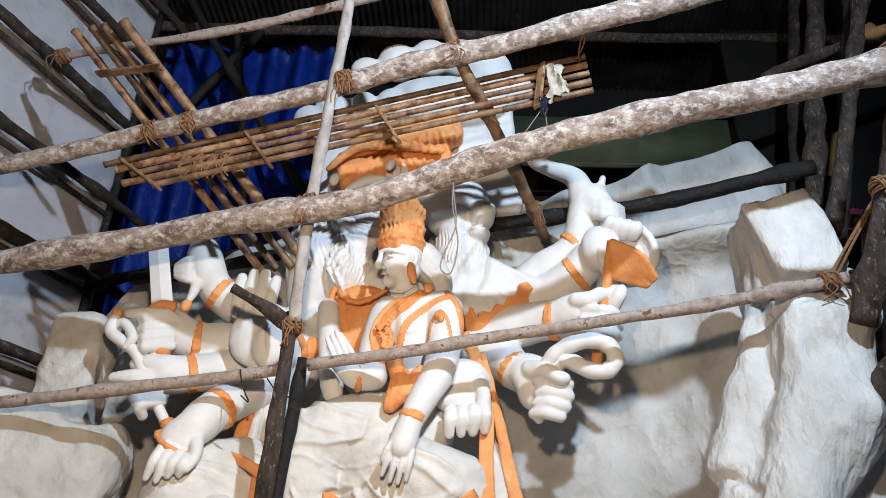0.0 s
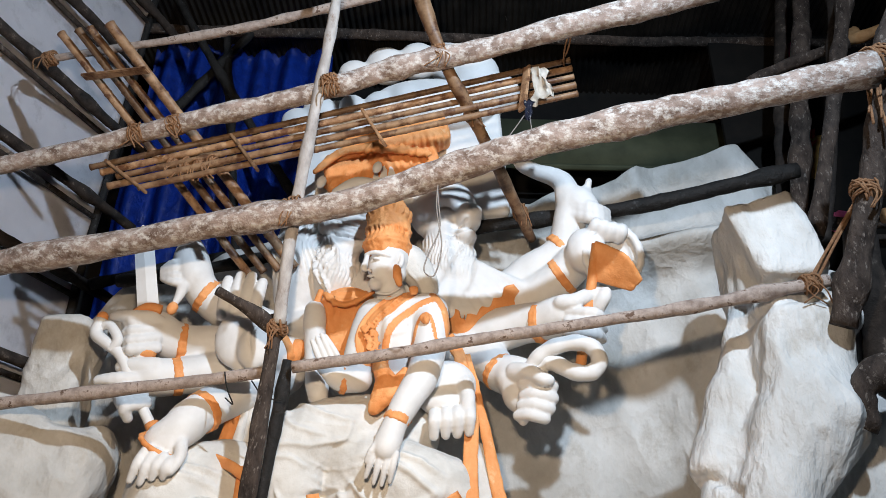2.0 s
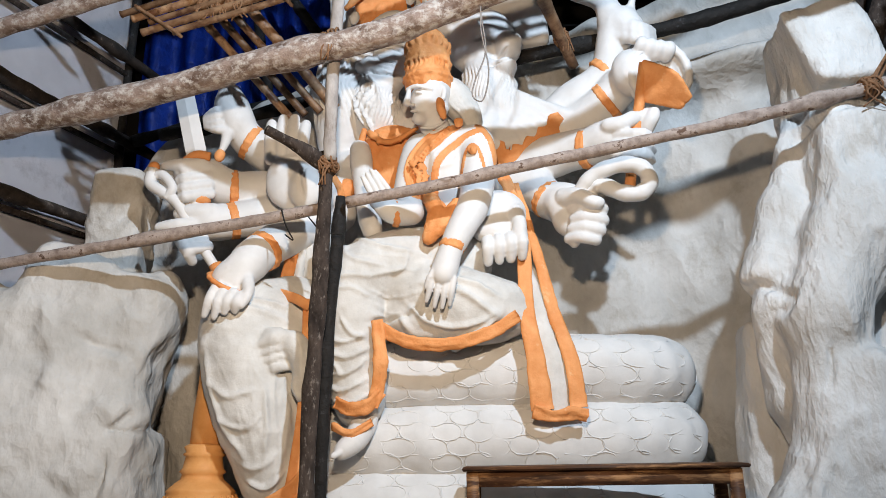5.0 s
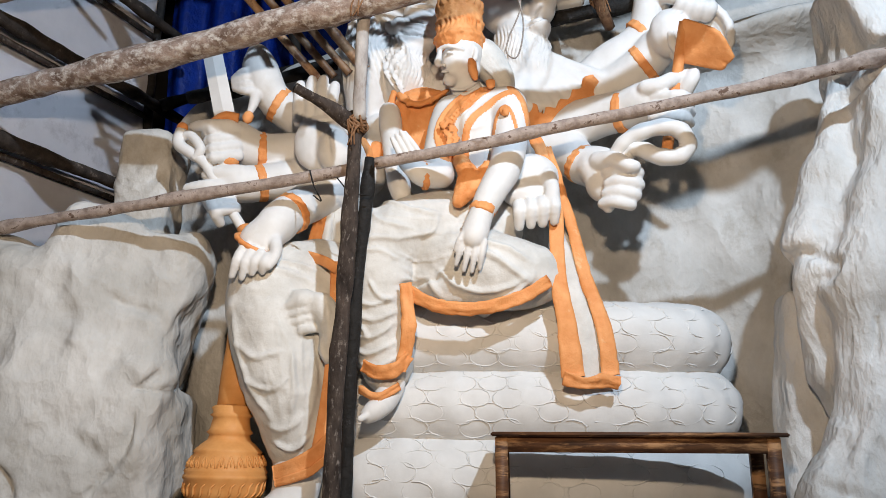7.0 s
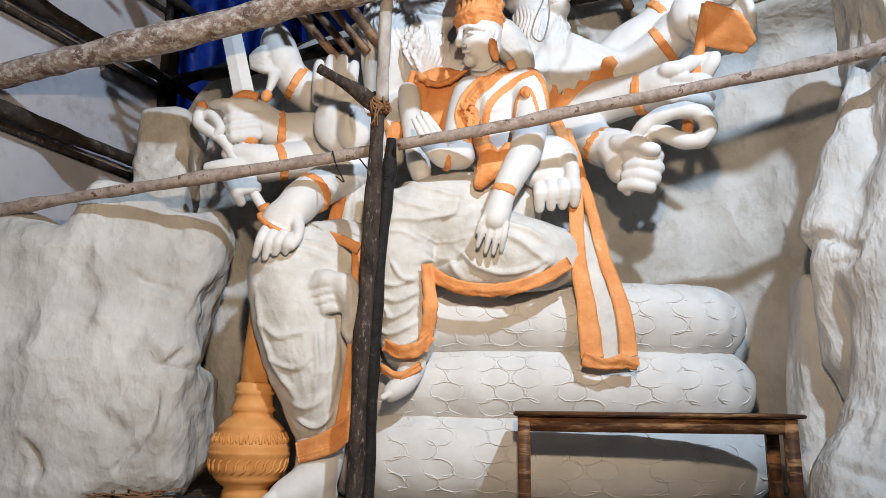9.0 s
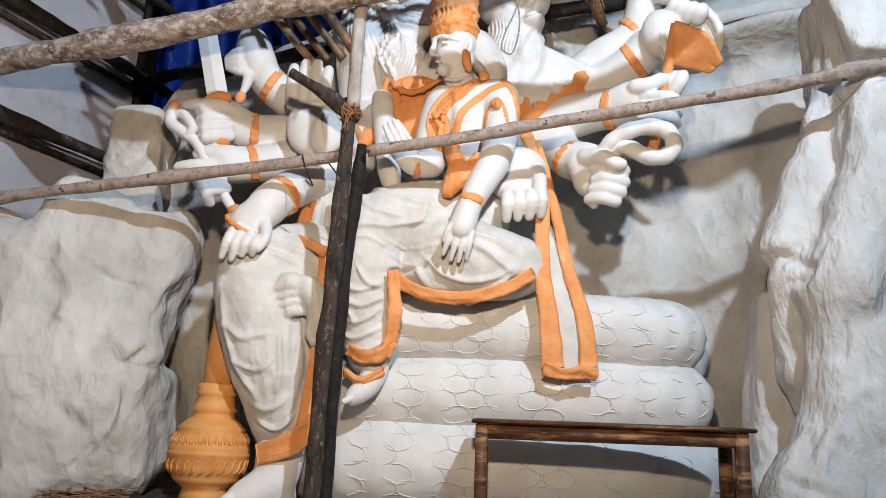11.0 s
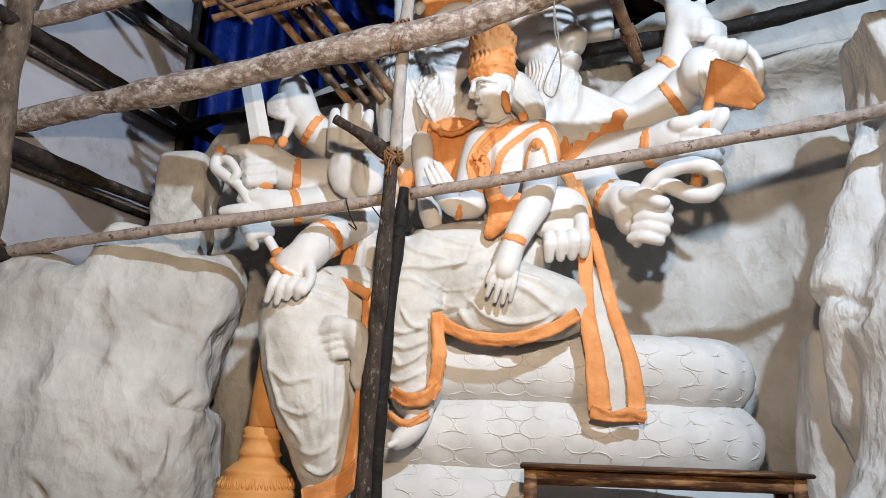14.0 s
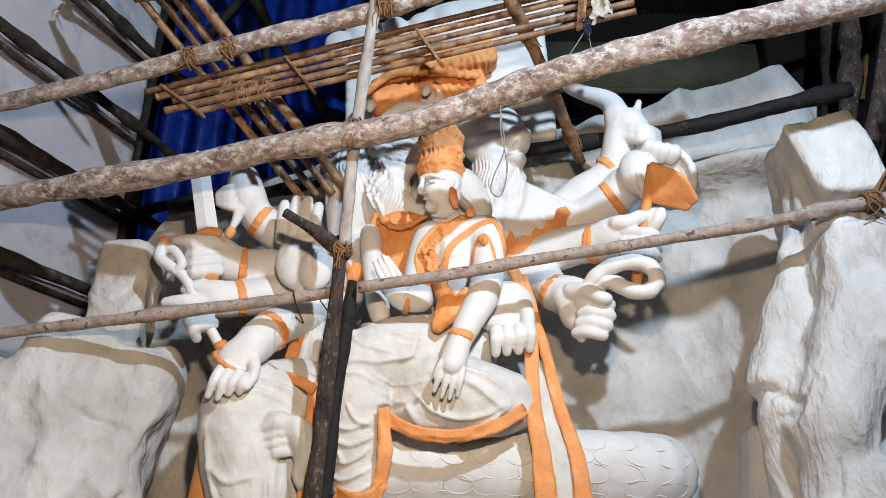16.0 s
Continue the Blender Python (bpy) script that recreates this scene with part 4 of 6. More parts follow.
    layers = [(*c.skin(0.016), M_WHITE), (*cl.skin(0.017), M_CLOTH), (*o.skin(0.02), M_ORANGE), (*b.skin(0.015), M_ORANGE)]
    v, q, _ = layers[1]
    folds = ([(-1.60, 6.00, 1.48), (-1.56, 6.00, 1.22), (-1.61, 6.00, 0.85), (-1.74, 6.00, 0.51)], [(-1.72, 6.00, 1.50), (-1.67, 6.00, 1.17), (-1.72, 6.00, 0.80), (-1.82, 6.00, 0.57)],
             [(-1.84, 6.00, 1.45), (-1.80, 6.00, 1.12), (-1.83, 6.00, 0.80)], [(-2.38, 6.00, 1.77), (-2.20, 6.00, 1.20), (-1.94, 6.00, 0.80)], [(-2.22, 6.00, 1.20), (-2.00, 6.00, 1.09), (-1.82, 6.00, 1.22)],
             [(-2.05, 6.00, 0.84), (-1.88, 6.00, 0.78), (-1.70, 6.00, 0.92)], [(-2.00, 6.00, 0.70), (-1.82, 6.00, 0.64), (-1.65, 6.00, 0.78)], [(-2.41, 6.00, 2.04), (-2.08, 6.00, 2.09), (-1.63, 6.00, 1.98)],
             [(-2.38, 6.10, 2.13), (-2.06, 6.10, 2.18), (-1.61, 6.10, 2.08)], [(-2.32, 6.00, 1.48), (-2.11, 6.00, 1.35), (-1.88, 6.00, 1.40)], [(-1.58, 6.00, 1.89), (-1.53, 6.00, 1.51), (-1.57, 6.00, 1.04)])
    lines = [(p, 0.018 + 0.006 * (i % 2), 0.022 + 0.01 * (i % 3 == 0)) for i, p in enumerate(folds)]
    lines += fan((-2.32, 6.10, 1.66), (-1.65, 6.10, 1.88), (-1.95, 6.20, 0.63), (-1.64, 6.20, 0.64), 6, (0.05, 0, 0), 0.010, 0.006, 0.16, 24)
    layers[1] = (roughen(folded(v, q, lines), 0.018, 4.0), q, M_CLOTH)
    v, q, _ = layers[0]
    # mane, beard, neck strands, mouths, brows, creases of the palm
    lines = []
    for k in range(19):
        x = 0.049 * k
        a = V((-1.70, 6.92, 4.96)) + Vector((x * 0.75, 0, -0.07 * (k > 11) * (k - 11)))
        w = 0.03 * math.sin(k * 1.3)
        lines.append(([a, a + Vector((0.06 + w, 0, -0.22)), a + Vector((-0.03, 0, -0.42)), a + Vector((0.03 + w, 0, -0.62)), a + Vector((-0.02 + 0.012 * k, 0, -0.85))], 0.011, 0.032))
    for k in range(14):
        a = V((-1.20, 6.82, 4.54)) + Vector((0.030 * k, 0, -0.007 * k))
        lines.append(([a, a + Vector((-0.03, 0, -0.12)), a + Vector((0.025, 0, -0.26)), a + Vector((-0.03, 0, -0.42))], 0.009, 0.028))
    for k in range(17):
        a = V((-0.17, 6.82, 4.81)) + Vector((0.033 * k, 0, -0.008 * k))
        lines.append(([a, a + Vector((0.03, 0, -0.16)), a + Vector((-0.01, 0, -0.32)), a + Vector((0.03 - 0.004 * k, 0, -0.52))], 0.010, 0.028))
    for k in range(5):
        lines.append(([(-1.12 + 0.02 * k, 6.7, 4.83 - 0.035 * k), (-0.98, 6.7, 4.80 - 0.04 * k), (-0.84, 6.7, 4.79 - 0.05 * k)], 0.008, -0.014))
    lines += [([(-1.13, 6.72, 4.69), (-1.03, 6.72, 4.63), (-0.91, 6.72, 4.61), (-0.76, 6.72, 4.65)], 0.016, -0.06), ([(0.07, 6.72, 4.74), (0.20, 6.72, 4.73), (0.32, 6.72, 4.77), (0.43, 6.72, 4.84)], 0.016, -0.06)]
    lines += [([(-1.05, 6.72, 4.82), (-0.99, 6.72, 4.76), (-0.80, 6.72, 4.73)], 0.012, -0.035), ([(0.11, 6.72, 4.84), (0.23, 6.72, 4.84), (0.32, 6.72, 4.88)], 0.012, -0.035)]
    lines += [([(-1.01, 6.72, 4.94), (-0.89, 6.72, 4.91), (-0.77, 6.72, 4.84)], 0.014, -0.03), ([(-0.04, 6.72, 5.02), (0.07, 6.72, 5.05), (0.20, 6.72, 5.01)], 0.014, -0.03)]
    lines += [([(-1.63, 6.30, 3.48), (-1.69, 6.30, 3.34), (-1.64, 6.30, 3.14)], 0.015, -0.03), ([(-1.93, 6.30, 3.59), (-1.77, 6.30, 3.56), (-1.64, 6.30, 3.60)], 0.012, -0.025)]
    layers[0] = (roughen(folded(v, q, lines), 0.006, 5.0), q, M_WHITE)
    v, q, _ = layers[2]
    hair = fan((-1.22, 6.50, 5.38), (-0.02, 6.50, 5.81), (-1.38, 6.50, 5.16), (0.17, 6.50, 5.41), 16, (0, 0, 0.02), 0.018, 0.03, 0.03, 11)
    hair += fan((-0.70, 6.50, 5.79), (-0.03, 6.50, 5.96), (-0.99, 6.50, 5.56), (0.16, 6.50, 5.71), 12, (0, 0, 0.02), 0.016, 0.03, 0.03, 12)
    hair += [([(-1.02, 6.55, 3.85), (-0.98, 6.55, 3.75), (-1.01, 6.55, 3.65)], 0.012, 0.025), ([(-0.78, 6.55, 3.86), (-0.79, 6.55, 3.76), (-0.83, 6.55, 3.66)], 0.012, 0.025), ([(-1.08, 6.55, 3.89), (-1.05, 6.55, 3.66), (-0.99, 6.55, 3.42)], 0.018, 0.02),
             ([(-1.14, 6.55, 3.97), (-1.03, 6.55, 3.89), (-0.84, 6.55, 3.89), (-0.63, 6.55, 3.97)], 0.012, 0.022), ([(-1.11, 6.55, 4.03), (-0.99, 6.55, 3.97), (-0.82, 6.55, 3.98), (-0.63, 6.55, 4.04)], 0.010, 0.018)]
    for k in range(7):
        a = V((-1.00, 6.55, 3.56)) + Vector((0.055 * k, 0, 0.03 * math.sin(k * 2.0)))
        hair.append(([a, a + Vector((0.03, 0, 0.03)), a + Vector((0.04, 0, -0.02)), a + Vector((0.01, 0, -0.03))], 0.009, 0.018))
    layers[2] = (folded(v, q, hair), q, M_ORANGE)
    layers[2] = (roughen(layers[2][0], 0.007, 9.0), layers[2][1], M_ORANGE)
    # hems and hanging cloths
    hem = [
        ribbon([(-1.56, 6.20, 2.19), (-1.51, 6.02, 1.82), (-1.53, 6.05, 1.25), (-1.58, 6.08, 0.83), (-1.62, 6.06, 0.58)], [0.1, 0.11, 0.12, 0.13, 0.12], 0.013, (1, 0.3, 0.15), 8, 0.02),
        ribbon([(-1.51, 6.06, 0.73), (-1.64, 6.03, 0.58), (-1.80, 6.04, 0.49), (-1.98, 6.12, 0.43)], [0.12, 0.15, 0.15, 0.15], 0.013, (0.25, -0.2, 1), 8, 0.01),
        ribbon([(-1.50, 6.06, 0.61), (-1.66, 6.02, 0.47), (-1.82, 6.04, 0.41), (-1.96, 6.10, 0.37)], [0.06, 0.07, 0.07, 0.06], 0.012, (0.25, -0.2, 1), 8, 0.01),
        ribbon([(-1.89, 6.25, 2.28), (-1.65, 6.10, 2.18), (-1.52, 6.08, 2.10)], 0.09, 0.013, (0, -0.3, 1), 6),
        ribbon([(-1.78, 6.55, 3.00), (-1.80, 6.50, 2.68), (-1.87, 6.50, 2.33)], 0.12, 0.014, (1, 0, 0), 8, 0.02),
    ]
    # leaf-edged collar on the shoulder
    edge = [0.17 + 0.12 * (i % 2) for i in range(13)]
    hem.append(ribbon([(0.10, 6.72, 3.79), (0.26, 6.67, 3.63), (0.44, 6.66, 3.70), (0.64, 6.68, 3.85), (0.82, 6.72, 4.08)], edge, 0.013, (0, -0.4, 1), 8, 0.02))
    for v, q in hem:
        layers.append((v, q, M_ORANGE))
    for i in range(3):
        s = Vector((0.11 * i, 0.02 * i, 0))
        v, q = ribbon([V((-1.74, 6.60, 2.90)) + s, V((-1.75, 6.55, 2.61)) + s, V((-1.79, 6.55, 2.32)) + s], 0.14, 0.05, (1, -0.4, 0), 8, 0.02, i)
        layers.append((v, q, M_CLOTH))
    return skins("deity_statue", layers, "huge white and orange many-armed seated deity statue", "statue")


deity()


def small_figure():
    c, o, cl, hd = Clay(0.05), Clay(0.02), Clay(0.05), Clay(0.03)
    # head, turned to the side
    hd.lump((-0.48, 6.42, 4.27), (0.195, 0.21, 0.23))
    hd.lump((-0.53, 6.35, 4.13), (0.145, 0.15, 0.165))
    hd.limb((-0.56, 6.31, 3.94), (-0.39, 6.42, 4.08), 0.065, 0.085, 0.05)
    hd.lump((-0.59, 6.27, 3.91), (0.058, 0.06, 0.048), k=0.03)
    hd.tube([(-0.67, 6.23, 4.20), (-0.68, 6.19, 4.09), (-0.69, 6.17, 4.03)], [0.018, 0.022, 0.027], 0.025, 3)
    hd.lump((-0.68, 6.18, 4.02), (0.028, 0.035, 0.016), k=0.01)
    hd.lump((-0.63, 6.19, 4.02), (0.022, 0.025, 0.015), k=0.01)
    hd.lump((-0.63, 6.24, 3.98), (0.038, 0.026, 0.010), (0, 4, 0), k=0.01)
    hd.lump((-0.61, 6.24, 3.95), (0.032, 0.026, 0.011), (0, -4, 0), k=0.01)
    hd.tube([(-0.69, 6.22, 4.20), (-0.59, 6.18, 4.21), (-0.46, 6.21, 4.19)], [0.014, 0.018, 0.012], 0.02, 3)
    hd.lump((-0.58, 6.20, 4.15), (0.042, 0.025, 0.018), (0, 4, 0), k=0.006)
    hd.tube([(-0.38, 6.28, 4.25), (-0.34, 6.28, 4.21), (-0.35, 6.27, 4.12), (-0.38, 6.27, 4.08)], [0.022, 0.026, 0.022, 0.02], 0.008, 4)
    hd.limb((-0.47, 6.42, 3.98), (-0.41, 6.45, 3.81), 0.135, 0.15)
    for k in (0, 1):
        hd.tube([(-0.57, 6.30, 3.84), (-0.45, 6.27, 3.82), (-0.34, 6.30, 3.90)] if k else [(-0.55, 6.30, 3.79), (-0.44, 6.27, 3.77), (-0.32, 6.30, 3.85)], [0.012, 0.014, 0.012], 0.012, 4)
    cl.tube([(-0.28, 6.55, 4.34), (-0.19, 6.55, 4.17), (-0.07, 6.50, 3.98)], [0.13, 0.14, 0.09])
    # trunk
    c.lump((-0.30, 6.46, 3.36), (0.30, 0.24, 0.52))
    c.lump((-0.48, 6.36, 3.52), (0.2, 0.16, 0.2))
    c.limb((-0.58, 6.42, 3.67), (-0.06, 6.40, 3.70), 0.15, 0.18)
    # near arm
    c.tube([(-0.04, 6.33, 3.61), (-0.05, 6.18, 3.21), (-0.11, 6.05, 2.90)], [0.155, 0.135, 0.118])
    c.tube([(-0.11, 6.05, 2.93), (-0.23, 5.96, 2.68), (-0.30, 5.92, 2.52)], [0.118, 0.10, 0.075])
    c.tube([(-0.30, 5.92, 2.52), (-0.34, 5.90, 2.39), (-0.37, 5.88, 2.29)], [0.072, 0.085, 0.085])
    for i in range(4):
        a = V((-0.435, 5.86, 2.30)) + Vector((0.052 * i, 0, -0.012 * i))
        b = a + Vector((-0.075 + 0.012 * i, 0.05, -0.21 - 0.035 * (i in (1, 2))))
        c.tube([a, a.lerp(b, 0.5) + Vector((0, -0.02, 0)), b], [0.033, 0.029, 0.019], 0.005, 4)
    c.tube([(-0.40, 5.85, 2.38), (-0.47, 5.84, 2.28), (-0.51, 5.87, 2.20)], [0.034, 0.028, 0.02], 0.008, 3)
    # far arm with raised hand
    c.tube([(-0.63, 6.40, 3.60), (-0.70, 6.30, 3.17), (-0.65, 6.22, 2.97)], [0.13, 0.11, 0.1])
    c.tube([(-0.64, 6.18, 2.95), (-0.78, 6.10, 2.93), (-0.87, 6.05, 2.96)], [0.09, 0.085, 0.07])
    c.lump((-0.92, 6.03, 3.04), (0.10, 0.05, 0.13), (0, -25, 0), 0.03)
    for i in range(4):
        a = V((-0.99, 6.00, 3.08)) + Vector((0.05 * i, 0, 0.012 * i))
        b = a + Vector((-0.08 - 0.012 * i, 0.0, 0.16 + 0.02 * i - 0.045 * (i == 3)))
        c.tube([a, a.lerp(b, 0.5), b], [0.028, 0.026, 0.018], 0.003, 4)
    # legs in cloth
    cl.tube([(-0.28, 6.60, 2.56), (-0.79, 6.42, 2.53), (-1.15, 6.28, 2.38)], [0.34, 0.32, 0.29])
    cl.tube([(-1.20, 6.28, 2.32), (-1.17, 6.26, 1.87), (-1.15, 6.28, 1.53), (-1.11, 6.30, 1.28)], [0.29, 0.25, 0.22, 0.2])
    cl.tube([(-0.68, 6.42, 2.31), (-0.18, 6.28, 2.11), (0.14, 6.30, 2.07)], [0.31, 0.31, 0.25])
    cl.lump((-0.30, 6.32, 1.98), (0.6, 0.3, 0.2))
    cl.lump((-0.66, 6.36, 2.10), (0.3, 0.22, 0.2))
    # foot
    c.tube([(-1.05, 6.25, 1.16), (-1.12, 6.15, 1.00), (-1.24, 6.10, 0.89)], [0.095, 0.08, 0.05])
    for i in range(4):
        a = V((-1.23, 6.06, 0.90)) + Vector((0.03 * i, 0.03 * i, 0.012 * i))
        c.limb(a, a + Vector((-0.05, -0.03, -0.03)), 0.034, 0.026, 0.005)
    # cap
    o.tube([(-0.50, 6.42, 4.35), (-0.50, 6.42, 4.60), (-0.51, 6.43, 4.77)], [0.225, 0.215, 0.20], 0.02)
    o.lump((-0.52, 6.43, 4.80), (0.185, 0.185, 0.13))
    o.lump((-0.55, 6.43, 4.93), (0.085, 0.085, 0.07))
    o.ring((-0.54, 6.43, 4.87), (0, -0.1, 1), 0.10, 0.018)
    for i in range(11):
        a = math.radians(170 + 200 * i / 10)
        o.lump(V((-0.50, 6.42, 4.70)) + Vector((0.205 * math.cos(a), 0.205 * math.sin(a), 0.03)), (0.036, 0.03, 0.06), k=0.008)
    o.ring((-0.50, 6.42, 4.39), (0, -0.1, 1), 0.232, 0.02)
    o.ring((-0.50, 6.42, 4.55), (0, -0.1, 1), 0.222, 0.014)
    # jewels, waist cloth
    o.tube([(-0.38, 6.22, 4.09), (-0.37, 6.20, 4.00), (-0.35, 6.22, 3.90)], [0.02, 0.036, 0.026])
    o.lump((-0.38, 6.20, 4.06), (0.026, 0.02, 0.026))
    o.lump((-0.21, 6.22, 3.84), (0.05, 0.03, 0.05), k=0.01)
    o.ring((-0.29, 5.93, 2.55), (0.3, 0, 1), 0.085, 0.026)
    o.ring((-0.27, 5.93, 2.58), (0.3, 0, 1), 0.09, 0.018)
    o.ring((-0.79, 6.11, 2.93), (1, 0.2, 0.1), 0.098, 0.028)
    o.lump((-0.09, 6.09, 3.51), (0.05, 0.03, 0.05), k=0.01)
    o.lump((-0.09, 6.07, 3.50), (0.025, 0.03, 0.025), k=0.004)
    o.tube([(-0.50, 6.20, 3.11), (-0.42, 6.14, 2.95), (-0.45, 6.12, 2.78), (-0.50, 6.08, 2.67)], [0.05, 0.08, 0.075, 0.045], 0.03)
    o.tube([(-0.24, 6.14, 3.02), (-0.35, 6.10, 2.83), (-0.45, 6.08, 2.72)], [0.05, 0.055, 0.045], 0.03)
    for i in range(30):
        u = i / 29
        p = V((-0.61, 6.16, 3.46)).lerp(V((-0.52, 6.14, 3.17)), u)
        o.lump(p + Vector((0.05 * math.sin(i * 2.4), -0.01, 0.012 * math.cos(i * 1.7))), (0.024, 0.016, 0.022), k=0.004)
    v, q = cl.skin(0.016)
    swags = ([(-0.96, 6.00, 1.99), (-0.72, 6.00, 1.82), (-0.29, 6.00, 1.77), (0.12, 6.00, 1.99)], [(-0.90, 6.00, 1.85), (-0.57, 6.00, 1.74), (-0.16, 6.00, 1.82), (0.14, 6.00, 2.01)],
             [(-0.64, 6.00, 2.28), (-0.36, 6.00, 2.25), (-0.04, 6.00, 2.05), (0.12, 6.00, 1.95)], [(-0.71, 6.00, 2.14), (-0.49, 6.00, 1.94), (-0.16, 6.00, 1.90), (0.12, 6.00, 2.03)],
             [(-0.50, 6.00, 2.33), (-0.17, 6.00, 2.27), (0.14, 6.00, 2.10)], [(-0.78, 6.00, 2.05), (-0.63, 6.00, 1.87), (-0.39, 6.00, 1.83)])
    lines = [(p, 0.020 + 0.004 * (i % 3), 0.030 + 0.008 * (i % 2)) for i, p in enumerate(swags)]
    thigh = ([(-1.28, 6.10, 2.71), (-1.17, 6.10, 2.52), (-0.90, 6.10, 2.43)], [(-1.33, 6.20, 2.80), (-0.92, 6.20, 2.63), (-0.57, 6.20, 2.56)], [(-1.35, 6.05, 2.35), (-0.99, 6.05, 2.35), (-0.63, 6.05, 2.45)],
             [(-0.84, 6.05, 2.36), (-0.72, 6.05, 2.44), (-0.68, 6.05, 2.59)], [(-1.36, 6.00, 2.23), (-1.17, 6.00, 2.24), (-0.97, 6.00, 2.17)], [(-1.01, 6.00, 2.02), (-0.80, 6.00, 2.00), (-0.54, 6.00, 2.09)])
    lines += [(p, 0.022, 0.022) for p in thigh]
    lines += [([(-1.01, 6.00, 1.95), (-0.80, 6.00, 2.00), (-0.64, 6.00, 2.04)], 0.022, -0.06)]
    shin = ([(-1.45, 6.02, 1.91), (-1.22, 6.02, 1.78), (-1.00, 6.02, 1.87)],
            [(-1.42, 6.02, 1.76), (-1.19, 6.02, 1.66), (-0.98, 6.02, 1.75)],
            [(-1.42, 6.02, 1.57), (-1.20, 6.02, 1.53), (-1.00, 6.02, 1.65)],
            [(-1.39, 6.02, 1.49), (-1.22, 6.02, 1.39), (-1.00, 6.02, 1.50)],
            [(-1.25, 6.02, 2.00), (-1.15, 6.02, 1.86), (-1.00, 6.02, 1.81)],
            [(-1.36, 6.02, 1.35), (-1.17, 6.02, 1.29), (-0.98, 6.02, 1.36)],
            [(-1.43, 6.02, 1.66), (-1.30, 6.02, 1.61), (-1.23, 6.02, 1.52)])
    lines += [(p, 0.017, 0.028) for p in shin]
    lines += fan((-0.18, 6.50, 4.26), (-0.30, 6.50, 4.17), (0.03, 6.50, 3.85), (-0.08, 6.50, 3.83), 5, (0, 0, 0.02), 0.013, 0.02, 0.0, 4)
    lines += fan((-1.20, 6.10, 2.56), (-1.00, 6.10, 2.16), (-0.26, 6.10, 2.56), (-0.46, 6.10, 2.07), 4, (0, 0, -0.06), 0.010, 0.010, 0.09, 21)
    v = folded(v, q, lines)
    cloth = (roughen(v, 0.012, 5.0), q, M_CLOTH)
    ov, oq = o.skin(0.013)
    lines = []
    for k in range(10):
        a = V((-0.69, 6.20, 4.45)) + Vector((0.046 * k, 0, 0))
        lines.append(([a, a + Vector((0.014, 0, 0.04)), a + Vector((0.0, 0, 0.08))], 0.010, -0.02))
    ov = folded(ov, oq, lines)
    # bands painted on the trunk and the arm
    neck = [(-0.26, 6.20, 3.85), (-0.43, 6.20, 3.71), (-0.58, 6.20, 3.54), (-0.64, 6.20, 3.36), (-0.60, 6.20, 3.16)]
    strap = [(0.00, 6.20, 3.77), (-0.18, 6.20, 3.67), (-0.35, 6.20, 3.53), (-0.43, 6.20, 3.38), (-0.44, 6.20, 3.11)]
    edge = [(-0.03, 6.30, 3.82), (0.08, 6.30, 3.64), (0.14, 6.30, 3.35)]
    vee = [(-0.20, 6.10, 3.29), (-0.15, 6.10, 3.50), (-0.09, 6.10, 3.58), (-0.03, 6.10, 3.50), (0.02, 6.10, 3.29)]
    bands = [(neck, 0.082), (strap, 0.034), (edge, 0.036), (vee, 0.016)]
    cv, cq = c.skin(0.0105)
    lines = [(p, w, 0.014) for p, w in bands] + [(beside(neck, x), 0.010, 0.014) for x in (-0.068, 0.068)] + [(beside(strap, x), 0.008, 0.008) for x in (-0.03, 0.03)]
    lines += [(beside(neck, x), 0.012, -0.012) for x in (-0.04, 0.04)]
    for k in range(16):
        p = V(neck[0]).lerp(V(neck[3]), k / 15) + Vector((-0.06 * math.sin(math.pi * k / 15), 0, -0.05 * math.sin(math.pi * k / 15)))
        lines.append(([p + Vector((-0.03, 0, -0.02)), p + Vector((0.0, 0, 0.02)), p + Vector((0.03, 0, 0.0))], 0.010, 0.02))
    lines += [([(-0.32, 6.20, 3.71), (-0.47, 6.20, 3.53), (-0.52, 6.20, 3.32)], 0.014, -0.02), ([(-0.49, 6.20, 3.38), (-0.26, 6.20, 3.44), (-0.23, 6.20, 3.55)], 0.02, 0.012)]
    cmask = banded(cv, cq, bands)
    cv = folded(cv, cq, lines)
    hv, hq = hd.skin(0.010)
    lines = [([(-0.63, 6.20, 4.14), (-0.59, 6.20, 4.17), (-0.51, 6.20, 4.14)], 0.006, -0.010), ([(-0.63, 6.20, 4.13), (-0.58, 6.20, 4.12), (-0.52, 6.20, 4.13)], 0.005, -0.006), ([(-0.66, 6.20, 3.95), (-0.62, 6.20, 3.95), (-0.57, 6.20, 3.95)], 0.005, -0.012)]
    hv = folded(hv, hq, lines)
    layers = [(roughen(hv, 0.003, 6.0), hq, M_WHITE), (cv, cq, ((M_WHITE, M_ORANGE), cmask)), cloth, (roughen(ov, 0.010, 16.0), oq, M_ORANGE)]
